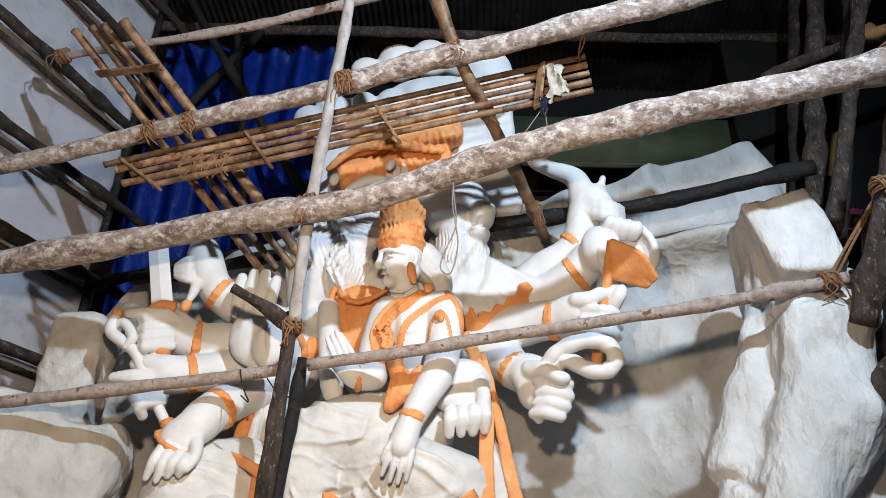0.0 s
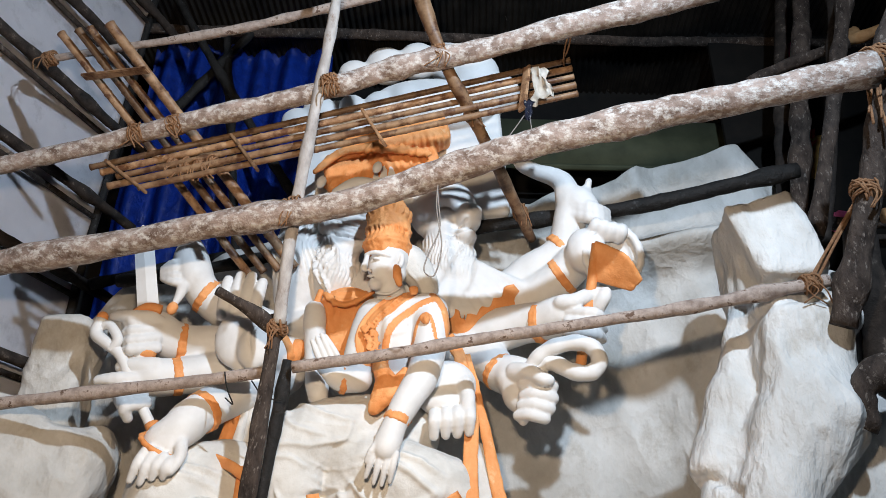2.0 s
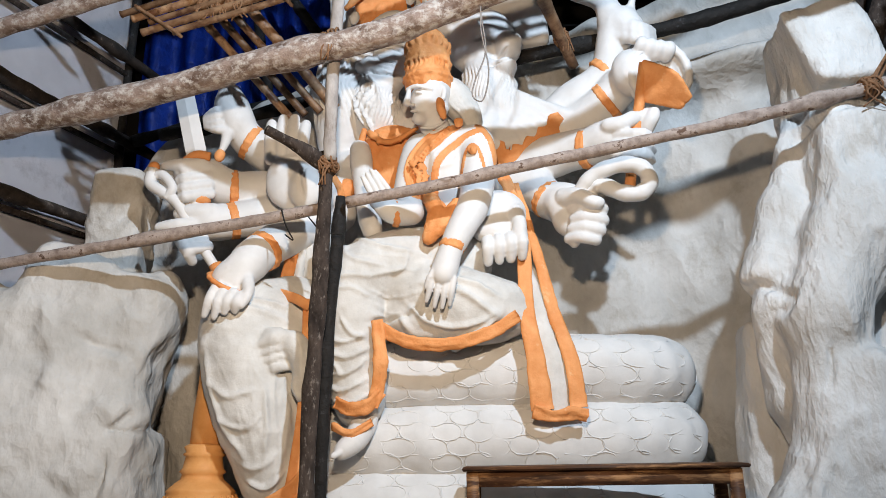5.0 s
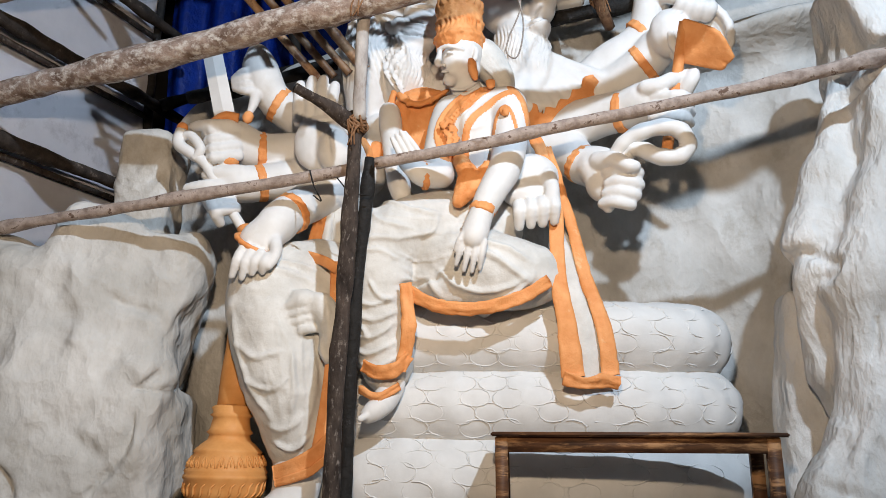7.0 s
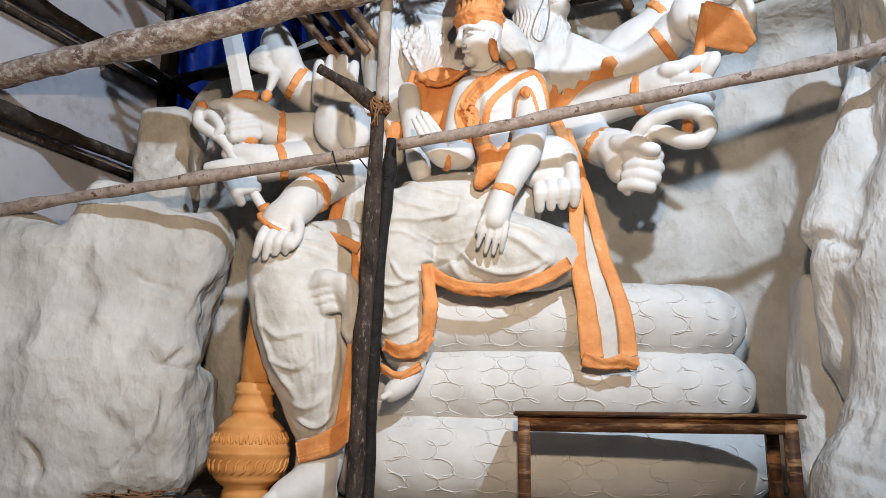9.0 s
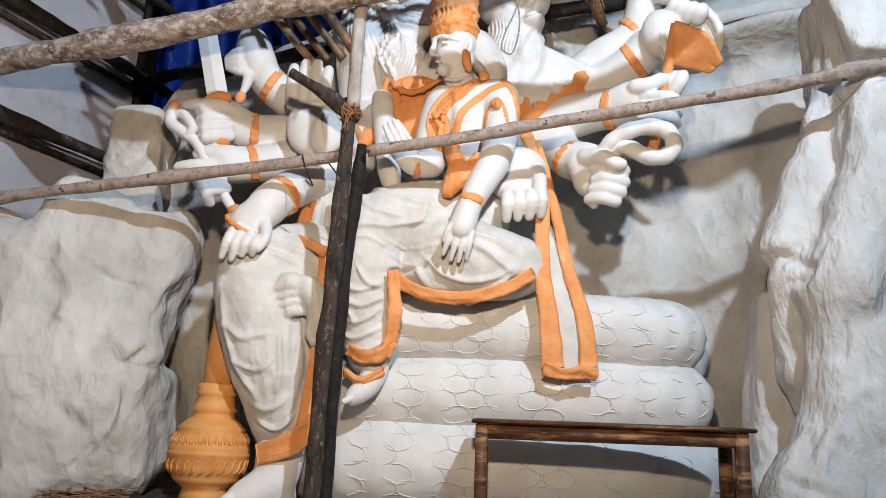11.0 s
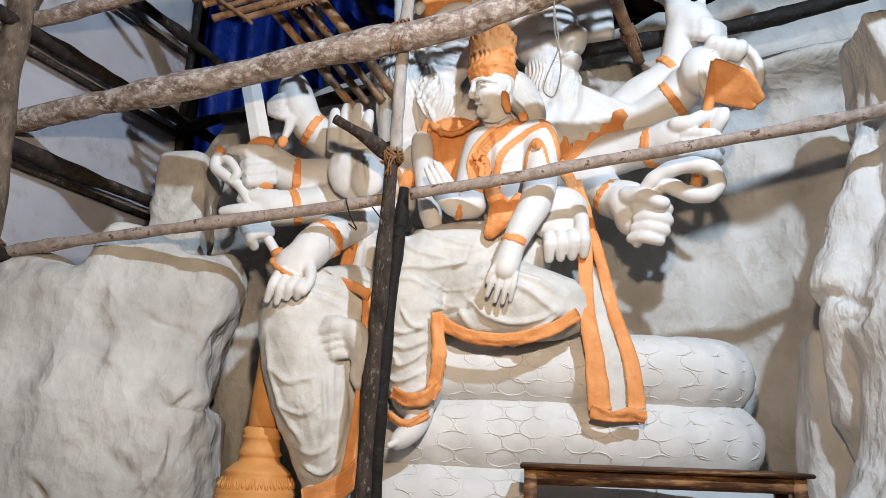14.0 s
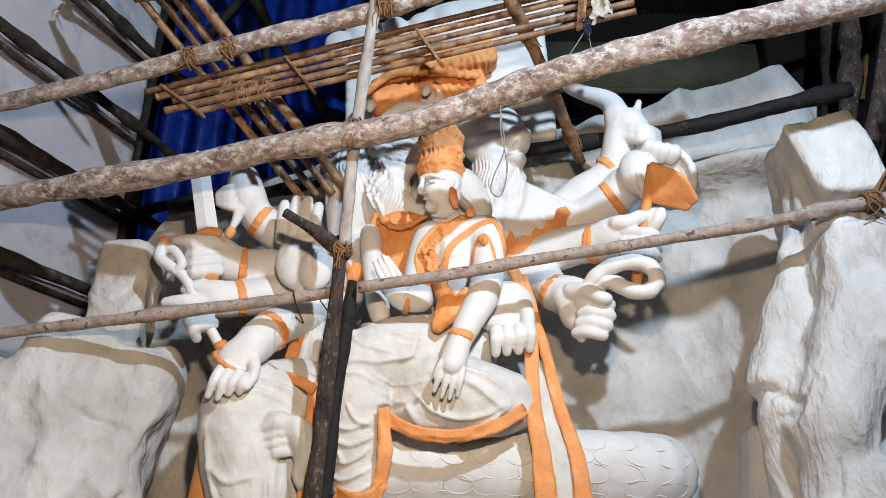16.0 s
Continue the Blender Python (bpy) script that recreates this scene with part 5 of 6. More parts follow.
    for path, w, mat in (
        ([(-0.93, 6.00, 1.96), (-0.90, 6.00, 1.64), (-0.92, 6.04, 1.44), (-0.97, 6.05, 1.25)], [0.1, 0.12, 0.12, 0.09], M_ORANGE),
        ([(-0.89, 6.05, 1.37), (-1.02, 6.03, 1.25), (-1.16, 6.05, 1.24), (-1.29, 6.10, 1.30)], [0.08, 0.12, 0.12, 0.1], M_ORANGE),
        ([(-0.92, 6.03, 1.90), (-0.67, 6.00, 1.77), (-0.32, 5.98, 1.74), (0.01, 6.00, 1.83), (0.25, 6.03, 1.97)], 0.11, M_ORANGE),
        ([(-1.31, 6.12, 1.11), (-1.15, 6.05, 1.04), (-0.98, 6.10, 1.13)], 0.07, M_ORANGE),
        ([(0.13, 6.36, 3.45), (0.25, 6.38, 3.20), (0.34, 6.30, 2.70), (0.33, 6.15, 2.06), (0.38, 6.10, 1.62), (0.42, 6.12, 1.20)], [0.1, 0.12, 0.12, 0.13, 0.16, 0.19], M_ORANGE),
        ([(0.30, 6.42, 3.29), (0.45, 6.35, 2.66), (0.56, 6.25, 2.07), (0.68, 6.15, 1.62), (0.72, 6.14, 1.21)], [0.06, 0.09, 0.12, 0.13, 0.14], M_ORANGE),
        ([(0.32, 6.40, 2.61), (0.43, 6.25, 2.07), (0.52, 6.17, 1.63), (0.55, 6.16, 1.17)], [0.10, 0.14, 0.20, 0.22], M_CLOTH),
        ([(0.36, 6.43, 2.61), (0.49, 6.30, 2.07), (0.60, 6.22, 1.63), (0.64, 6.21, 1.17)], [0.06, 0.12, 0.18, 0.20], M_CLOTH),
        ([(0.34, 6.10, 1.19), (0.50, 6.08, 1.15), (0.64, 6.09, 1.17), (0.78, 6.12, 1.15)], [0.12, 0.09, 0.12, 0.10], M_ORANGE),
    ):
        flat = abs(V(path[0]).x - V(path[-1]).x) > abs(V(path[0]).z - V(path[-1]).z)
        v, q = ribbon(path, w, 0.011, (0, -0.2, 1) if flat else (1, 0.1, 0.1), 9, 0.02, len(layers))
        layers.append((roughen(v, 0.010, 14.0), q, mat))
    return skins("small_statue", layers, "white seated statue with orange cap and jewellery", "statue")


small_figure()

# ---- held props ----
def lathe(bm, base, axis, profile, sides=28):
    """A turned body: (height, radius) pairs along axis from base."""
    d = V(axis).normalized()
    s = d.orthogonal().normalized()
    t = d.cross(s)
    rings = [[bm.verts.new(V(base) + d * h + (s * math.cos(2 * math.pi * k / sides) + t * math.sin(2 * math.pi * k / sides)) * max(r, 0.001)) for k in range(sides)] for h, r in profile]
    for a, b in zip(rings, rings[1:]):
        for k in range(sides):
            bm.faces.new((a[k], a[(k + 1) % sides], b[(k + 1) % sides], b[k]))
    bm.faces.new(rings[0])
    bm.faces.new(rings[-1])
    return bm


def mace():
    base = (-2.44, 6.25, 0.02)
    top = (-2.46, 6.45, 1.35)
    root = empty("mace", base)
    d = V(top) - V(base)
    up = Vector((0.02, 0.04, 1))
    prof = [(0, 0.185), (0.02, 0.20), (0.07, 0.19), (0.11, 0.18), (0.15, 0.235)]
    prof += [(0.19, 0.275), (0.205, 0.272), (0.22, 0.292), (0.28, 0.315), (0.36, 0.325), (0.375, 0.337), (0.395, 0.337), (0.41, 0.325), (0.43, 0.335), (0.45, 0.322), (0.52, 0.30), (0.57, 0.27), (0.585, 0.28), (0.605, 0.262), (0.65, 0.215), (0.68, 0.175)]
    prof += [(0.72, 0.165), (0.74, 0.19), (0.77, 0.165), (0.86, 0.15), (0.88, 0.175), (0.90, 0.15), (0.94, 0.17), (0.96, 0.14)]
    bm = bmesh.new()
    lathe(bm, (0, 0, 0), up, prof, 40)
    pot = part("head", finish(bm), M_MACE, root, "banded pot-shaped ochre mace head")
    bm = bmesh.new()

    def belly(a, h, out=0.004):
        return up * h + Vector((math.cos(a), math.sin(a), 0)) * (np.interp(h, [x for x, _ in prof], [r for _, r in prof]) + out)
    for i in range(26):
        a = 2 * math.pi * i / 26
        tube(bm, [belly(a + 0.26 * u + 0.05 * math.sin(6 * u), 0.235 + 0.115 * u) for u in (0, 0.2, 0.4, 0.6, 0.8, 1)], lambda u: 0.004 + 0.008 * math.sin(math.pi * u), 6)
        tube(bm, [belly(a + 0.2 * u, 0.47 + 0.09 * math.sin(math.pi * u)) for u in (0, 0.2, 0.4, 0.6, 0.8, 1)], 0.006, 6)
        tube(bm, [belly(a + 0.1, 0.475), belly(a + 0.1, 0.50), belly(a + 0.1, 0.53)], lambda u: 0.003 + 0.01 * math.sin(math.pi * u), 6)
    tagged(part("leaf_ornament", finish(bm), M_MACE, pot), "raised leaf ornament", "", "", "stuff")
    bm = bmesh.new()
    lathe(bm, (0.02, 0.04, 0.95), d - Vector((0, 0, 0.0)), [(0, 0.13), (0.25, 0.13), (0.5, 0.115), (0.9, 0.11), (1.2, 0.1)], 20)
    part("shaft", finish(bm), M_MACE, root)
    return tagged(root, "ochre-orange plaster mace standing on the floor", "mace")


mace()


def sword():
    root = empty("sword", (-2.67, 6.40, 3.26))
    o = V(root.location)
    a, b = V((-2.73, 6.38, 3.66)) - o, V((-2.95, 6.35, 4.53)) - o
    bm = bmesh.new()
    d = (b - a).normalized()
    s = d.cross(Vector((0, -1, 0))).normalized()
    f = s.cross(d)
    rings = []
    for u, w in ((0, 0.10), (0.85, 0.095), (0.93, 0.085), (1.0, 0.01)):
        p = a.lerp(b, u)
        rings.append([bm.verts.new(p + s * w + f * 0.0), bm.verts.new(p + f * 0.02), bm.verts.new(p - s * w), bm.verts.new(p - f * 0.02)])
    for x, y in zip(rings, rings[1:]):
        for k in range(4):
            bm.faces.new((x[k], x[(k + 1) % 4], y[(k + 1) % 4], y[k]))
    bm.faces.new(rings[0])
    part("blade", finish(bm), M_WHITE, root, smooth=False)
    bm = bmesh.new()
    tube(bm, spline([V((-2.82, 6.35, 3.60)) - o, V((-2.71, 6.33, 3.65)) - o, V((-2.59, 6.36, 3.64)) - o], 5), 0.045)
    part("guard", finish(bm), M_ORANGE, root, "orange guard")
    bm = bmesh.new()
    lathe(bm, V((-2.68, 6.40, 3.16)) - o, V((-2.70, 6.40, 3.27)) - V((-2.68, 6.40, 3.16)), [(0, 0.07), (0.03, 0.11), (0.07, 0.12), (0.1, 0.09), (0.14, 0.11), (0.18, 0.08), (0.3, 0.06)], 18)
    part("pommel", finish(bm), M_ORANGE, root, "orange pommel")
    return tagged(root, "white plaster sword with orange hilt held upright", "sword")


sword()


def flag():
    root = empty("flag", (1.33, 6.30, 3.13))
    o = V(root.location)
    bm = bmesh.new()
    tube(bm, [V((1.32, 6.30, 3.12)) - o, V((1.46, 6.22, 3.91)) - o, V((1.51, 6.05, 4.29)) - o], 0.05)
    part("staff", finish(bm), M_ORANGE, root)
    c = Clay(0.01)
    top, low = V((1.50, 6.02, 4.28)), V((1.46, 6.20, 4.00))
    tip1, tip2 = V((1.87, 6.00, 3.91)), V((1.80, 6.10, 3.85))
    for i in range(16):
        u = i / 15
        a = top.lerp(low, u)
        b = V((1.74, 5.90, 4.07)).lerp(V((1.64, 6.14, 3.92)), u)
        e = tip1.lerp(tip2, u)
        c.tube([a, a.lerp(b, 0.5) + Vector((0, 0.02 * math.sin(u * 6), 0.012 * (1 - u))), b, b.lerp(e, 0.78 if 6 < i < 10 else 1.0)], [0.022, 0.022, 0.022, 0.02], 0.01, 3)
    v, q = c.skin(0.015)
    skins("cloth", [(v - np.array(o), q, M_ORANGE)], parent=root)
    return tagged(root, "orange plaster pennant on a short staff", "flag")


flag()


def noose():
    pts = [(0.86, 6.24, 3.08), (0.92, 6.18, 3.18), (1.05, 6.12, 3.27), (1.25, 6.08, 3.31), (1.40, 6.06, 3.26), (1.45, 6.06, 3.13), (1.37, 6.08, 3.04), (1.22, 6.10, 3.05), (1.08, 6.14, 3.13), (0.99, 6.18, 3.14), (0.92, 6.24, 3.03), (0.84, 6.30, 2.87), (0.80, 6.30, 2.69)]
    bm = bmesh.new()
    tube(bm, spline(pts, 8), lambda u: 0.074 * (1 - 0.3 * max(0.0, u - 0.6)) + 0.0035 * math.sin(u * 80), 16)
    return tagged(part("noose", finish(bm), M_WHITE), "thick white plaster noose looped in a fist", "noose")


noose()


def bone_club():
    bm = bmesh.new()
    tube(bm, spline([(-3.10, 6.30, 3.50), (-3.11, 6.28, 3.36), (-2.98, 6.28, 3.26), (-2.84, 6.30, 3.15), (-2.67, 6.34, 2.85), (-2.45, 6.36, 2.52)], 7), lambda u: 0.06 - 0.015 * u, 12)
    tube(bm, spline([(-3.09, 6.30, 3.44), (-3.00, 6.28, 3.44), (-2.89, 6.26, 3.30), (-2.95, 6.28, 3.20)], 6), 0.045, 12)
    root = part("hooked_staff", finish(bm), M_WHITE)
    bm = bmesh.new()
    bmesh.ops.create_icosphere(bm, subdivisions=3, radius=0.052, matrix=Matrix.Translation((-3.10, 6.30, 3.53)))
    part("knob", bm, M_ORANGE, root, "orange knob")
    bm = bmesh.new()
    tube(bm, [(-2.47, 6.36, 2.57), (-2.42, 6.36, 2.48)], 0.062, 12)
    part("ferrule", finish(bm), M_ORANGE, root, "orange ferrule")
    return tagged(root, "white plaster hooked staff held by the statue", "staff")


bone_club()


def bowl():
    c = Clay(0.02)
    m = V((1.72, 6.30, 4.32))
    for i in range(20):
        a = 2 * math.pi * i / 20
        b = 2 * math.pi * (i + 1) / 20
        for r, dy, t in ((0.27, 0.02, 0.04), (0.25, 0.12, 0.05), (0.18, 0.19, 0.06), (0.08, 0.22, 0.08)):
            c.limb(m + Vector((r * math.cos(a), dy, r * 1.15 * math.sin(a))), m + Vector((r * math.cos(b), dy, r * 1.15 * math.sin(b))), t, t)
    v, q = c.skin(0.02)
    return skins("skull_bowl", [(v, q, M_WHITE)], "white plaster bowl tipped forward in a hand", "bowl")


bowl()

# ---- scaffold ----
log_pole("scaffold_pole", [(-5.38, 6.00, 3.58), (-3.97, 5.75, 3.79), (-1.15, 5.30, 4.14), (-0.01, 5.12, 4.44), (1.18, 4.82, 4.69), (3.45, 4.45, 5.10)], 0.105, 0.128, M_BARK, "thick grey-barked log lashed across the front", "scaffold poles", seed=3, sides=20)
log_pole("scaffold_pole", [(-5.40, 5.90, 4.65), (-4.27, 5.75, 4.76), (-2.44, 5.50, 5.15), (-1.02, 5.30, 5.46), (-0.01, 5.15, 5.71), (2.51, 4.80, 6.28)], 0.075, 0.10, M_BARK, "rough grey-barked log lashed across the front", "scaffold poles", seed=5, sides=18)
log_pole("scaffold_pole", [(-0.96, 5.00, 8.33), (-1.06, 5.20, 5.99), (-1.23, 5.44, 4.22), (-1.29, 5.62, 3.25)], 0.045, 0.055, M_PALE, "pale thin upright scaffold pole", "scaffold poles", seed=7)
log_pole("scaffold_pole", [(-1.32, 5.70, 3.35), (-1.33, 5.68, 2.89), (-1.39, 5.68, 1.49), (-1.44, 5.70, -0.13)], 0.055, 0.06, M_DARKBARK, "dark rough upright scaffold pole on the floor", "scaffold poles", seed=9)
log_pole("scaffold_pole", [(-1.24, 5.90, 3.03), (-1.33, 5.90, 1.52), (-1.36, 5.90, -0.04)], 0.045, 0.048, M_CHAR, "blackened upright pole behind another", "scaffold poles", seed=11)
log_pole("scaffold_pole", [(-5.11, 6.00, 2.40), (-3.69, 5.90, 2.58), (-1.37, 5.80, 2.89)], 0.046, 0.05, M_BARKTHIN, "greyish horizontal scaffold pole", "scaffold poles", seed=13)
log_pole("scaffold_pole", [(-1.17, 5.80, 2.94), (0.50, 5.75, 3.22), (1.89, 5.60, 3.43), (3.25, 5.40, 3.66)], 0.05, 0.05, M_BARKTHIN, "greyish horizontal scaffold pole with white-washed end", "scaffold poles", seed=15)
log_pole("scaffold_pole", [(-1.75, 5.35, 3.42), (-1.52, 5.55, 3.34), (-1.26, 5.75, 3.19)], 0.034, 0.042, M_DARKBARK, "short sawn dark pole stub", "scaffold poles", seed=17)
log_pole("scaffold_pole", [(-4.35, 6.20, 6.51), (-2.40, 6.00, 6.77), (-1.29, 5.90, 7.04), (-0.06, 5.80, 7.39)], 0.04, 0.05, M_BARKTHIN, "thin pale pole under the roof", "scaffold poles", seed=19)
log_pole("scaffold_pole", [(-0.40, 5.00, 7.06), (-0.01, 5.20, 5.84), (0.39, 5.70, 5.32), (1.01, 6.90, 4.76)], 0.06, 0.055, M_BAMBOO, "brown slanting scaffold pole", "scaffold poles", seed=21)
log_pole("scaffold_pole", [(0.32, 7.15, 5.00), (2.17, 6.90, 5.20), (3.89, 6.60, 5.52)], 0.07, 0.085, M_CHAR, "charred black pole behind the statue", "scaffold poles", seed=23)
log_pole("scaffold_pole", [(-3.55, 7.30, 4.34), (-2.88, 7.30, 4.44), (-1.87, 7.20, 4.63)], 0.055, 0.06, M_CHAR, "charred black pole behind the statue", "scaffold poles", seed=25)


def bamboo(name, a, b, r, label, group, hollow=True, parent=None):
    a, b = V(a), V(b)
    n = max(2, int((b - a).length / 0.38))
    path, rad = [], []
    for i in range(n):
        for u, k in ((0.0, 1.14), (0.06, 1.0), (0.94, 1.0)):
            path.append(a.lerp(b, (i + u) / n))
            rad.append(r * k)
    path.append(b)
    rad.append(r * 1.1)
    m = len(path) - 1
    bm = bmesh.new()
    tube(bm, path, lambda t: rad[int(round(t * m))], 10, 0, 0, hollow)
    ob = part(name, finish(bm), M_BAMBOO, parent)
    return ob if parent else tagged(ob, label, "bamboo", group)


def plank(parent, a, b, wide, thick, up=(0, 0, 1), name="cross_slat"):
    a, b = V(a), V(b)
    d = (b - a)
    m = d.to_track_quat("X", "Z").to_matrix().to_4x4()
    m.translation = a
    bm = bmesh.new()
    box(bm, (0, -wide / 2, -thick / 2), (d.length, wide / 2, thick / 2), m, 0.008)
    return part(name, finish(bm), M_BAMBOO, parent, smooth=False)


def long_hurdle():
    """Split bamboos nailed to short slats: a walkway in front of the crown."""
    root = empty("bamboo_walkway")
    for i in range(5):
        a = V((-3.29, 5.75, 4.82)).lerp(V((-2.95, 5.65, 4.49)), i / 4)
        b = V((1.25, 5.45, 5.99)).lerp(V((1.29, 5.40, 5.54)), i / 4)
        a = a.lerp(b, (0.0, 0.01, 0.03, 0.0, 0.05)[i])
        bamboo("bamboo_stick", a, b, (0.03, 0.034, 0.028, 0.034, 0.03)[i], "", "", True, root)
    for p, q in (((-3.10, 5.66, 4.83), (-2.64, 5.58, 4.47)), ((-1.95, 5.58, 5.10), (-1.64, 5.50, 4.68)), ((-0.73, 5.48, 5.35), (-0.49, 5.40, 4.91)), ((0.82, 5.36, 5.82), (0.75, 5.30, 5.25))):
        plank(root, p, q, 0.09, 0.03)
    return tagged(root, "bamboo walkway of long sticks nailed to slats", "walkway")


long_hurdle()


def short_hurdle():
    root = empty("bamboo_ladder")
    for i in range(4):
        a = V((-3.89, 5.60, 6.33)).lerp(V((-3.27, 5.35, 6.23)), (0, 0.36, 0.6, 1)[i])
        b = V((-1.92, 6.70, 4.18)).lerp(V((-1.44, 6.60, 4.22)), (0, 0.33, 0.66, 1)[i])
        bamboo("bamboo_stick", a, b, (0.042, 0.04, 0.04, 0.052)[i], "", "", True, root)
    plank(root, (-3.46, 5.50, 5.69), (-2.75, 5.30, 5.63), 0.09, 0.03)
    plank(root, (-2.78, 5.95, 5.01), (-2.08, 5.80, 5.04), 0.09, 0.03)
    return tagged(root, "slanting bamboo ladder of four sticks and slats", "ladder")


short_hurdle()


log_pole("scaffold_pole", [(-4.94, 5.70, 5.38), (-4.89, 5.70, 3.58), (-4.80, 5.70, 1.97), (-4.68, 5.70, -0.16)], 0.115, 0.12, M_BROWNBARK, "brown upright pole of the corner scaffold", "scaffold poles", seed=27)

# rails of the west wall
for n, z in enumerate((2.4, 3.42, 4.56, 5.62, 6.74, 7.85, 8.9)):
    a, b = WEST @ Vector((0.2, -4.6, z)), WEST @ Vector((0.2, 0.25, z))
    log_pole("wall_rail", [a, (a + b) / 2, b], 0.07, 0.062, M_DARK, "dark rough rail along the pale wall", "wall rails", "rail", seed=80 + n)
    bm = bmesh.new()
    a, b = Vector((0.06, -4.6, z - 0.16)), Vector((0.11, -0.3, z - 0.10))
    box(bm, a, b, WEST, 0.008)
    tagged(part("wall_batten", finish(bm), M_DARKBARK), "square brown batten under a wall rail", "batten", "wall battens")
for n, (u, z) in enumerate(((-0.27, 10.0), (-3.4, 10.0))):
    a, b = WEST @ Vector((0.08, u, 0.0)), WEST @ Vector((0.08, u, z))
    log_pole("wall_post", [a, (a + b) / 2, b], 0.05, 0.045, M_CHAR, "black upright post of the pale wall", "wall posts", "post", seed=90 + n)
for n, (p, q) in enumerate((((-2.81, 8.70, 9.69), (-3.91, 8.50, 7.60)), ((-3.42, 8.60, 9.11), (-2.66, 8.60, 5.13)), ((-4.17, 8.20, 9.51), (-1.85, 8.60, 5.92)), ((-4.16, 7.90, 4.54), (-2.36, 8.20, 5.19)))):
    log_pole("brace_pole", [p, V(p).lerp(V(q), 0.5), q], 0.06, 0.06, M_CHAR, "black brace pole before the tarpaulin", "brace poles", seed=95 + n)

# purlins under the roof
for y, z in ((8.6, 9.27), (7.2, 9.45), (5.4, 9.68)):
    log_pole("roof_purlin", [(-7.05, y, z), (0, y + 0.1, z), (7.05, y, z - 0.05)], 0.08, 0.08, M_DARKBARK, "dark round roof purlin under the iron", "roof purlins", "purlin", seed=int(y * 3))

# clutter of poles on the east side
for i, (path, r, m) in enumerate((
    ([(4.19, 4.65, 6.48), (3.73, 4.68, 5.23), (3.45, 5.00, 4.13), (3.21, 5.30, 3.21)], 0.10, M_DARKBARK),
    ([(3.63, 5.40, 4.26), (3.69, 5.60, 3.60), (3.76, 5.80, 2.91)], 0.11, M_DARK),
    ([(4.77, 6.10, 8.10), (4.21, 6.10, 6.20), (3.67, 6.20, 4.51)], 0.075, M_DARKBARK),
    ([(4.97, 6.60, 8.65), (4.27, 6.60, 5.66), (3.81, 6.70, 3.93)], 0.07, M_DARK),
    ([(4.84, 7.00, 9.08), (4.49, 7.00, 7.47), (4.02, 7.10, 5.06)], 0.10, M_DARKBARK),
    ([(4.90, 7.60, 9.74), (4.45, 7.60, 7.21), (4.14, 7.60, 5.33)], 0.08, M_DARK),
    ([(6.10, 5.20, 3.41), (3.54, 5.30, 2.90), (3.28, 5.45, 2.47)], 0.105, M_DARKBARK),
    ([(3.77, 7.00, 7.07), (4.26, 6.90, 7.28), (4.92, 6.70, 7.45)], 0.06, M_DARKBARK),
    ([(5.10, 6.80, 7.74), (5.32, 6.60, 7.61), (9.87, 6.40, 9.78)], 0.07, M_CUT),
    ([(4.53, 6.40, 5.18), (7.88, 6.20, 5.25)], 0.09, M_DARKBARK),
    ([(4.55, 6.40, 4.87), (7.75, 6.20, 4.95)], 0.08, M_CUT),
    ([(4.04, 6.80, 4.97), (4.67, 6.80, 5.01), (8.39, 6.80, 5.12)], 0.06, M_DARKBARK),
    ([(4.56, 6.90, 4.83), (8.44, 6.90, 5.00)], 0.06, M_DARK),
    ([(4.55, 6.90, 4.26), (8.13, 6.90, 4.32)], 0.05, M_DARK),
)):
    log_pole("yard_pole", path, r, r, m, "weathered log of the cluttered side scaffold", "side scaffold poles", seed=60 + i)

# ---- table ----
def table():
    root = empty("work_table", (0.777, 5.76, -0.10))
    m = Matrix.Rotation(radians(-2), 4, "Z")
    L, W, H = 0.98, 0.24, 0.875
    bm = bmesh.new()
    box(bm, (-L - 0.03, -W - 0.04, H - 0.03), (L + 0.05, W + 0.04, H), m, 0.008)
    part("tabletop", finish(bm), M_WOOD, root)
    for sx in (-1, 1):
        for sy in (-1, 1):
            bm = bmesh.new()
            box(bm, (sx * (L - 0.045) - 0.045, sy * (W - 0.035) - 0.035, 0), (sx * (L - 0.045) + 0.045, sy * (W - 0.035) + 0.035, H - 0.03), m, 0.006)
            part("leg", finish(bm), M_WOOD, root)
    for sy in (-1, 1):
        bm = bmesh.new()
        box(bm, (-L + 0.09, sy * (W - 0.02) - 0.014, H - 0.14), (L - 0.09, sy * (W - 0.02) + 0.014, H - 0.03), m, 0.004)
        part("apron", finish(bm), M_WOOD, root)
    for sx in (-1, 1):
        bm = bmesh.new()
        box(bm, (sx * (L - 0.03) - 0.014, -W + 0.07, H - 0.14), (sx * (L - 0.03) + 0.014, W - 0.07, H - 0.03), m, 0.004)
        part("apron", finish(bm), M_WOOD, root)
        bm = bmesh.new()
        box(bm, (sx * (L - 0.045) - 0.016, -W + 0.07, 0.2), (sx * (L - 0.045) + 0.016, W - 0.07, 0.26), m, 0.004)
        part("stretcher", finish(bm), M_WOOD, root)
    bm = bmesh.new()
    box(bm, (-L + 0.09, -W + 0.02, 0.24), (L - 0.09, -W + 0.05, 0.275), m, 0.004)
    part("stretcher", finish(bm), M_WOOD, root)
    return tagged(root, "worn dark brown wooden table on the floor", "table")


table()


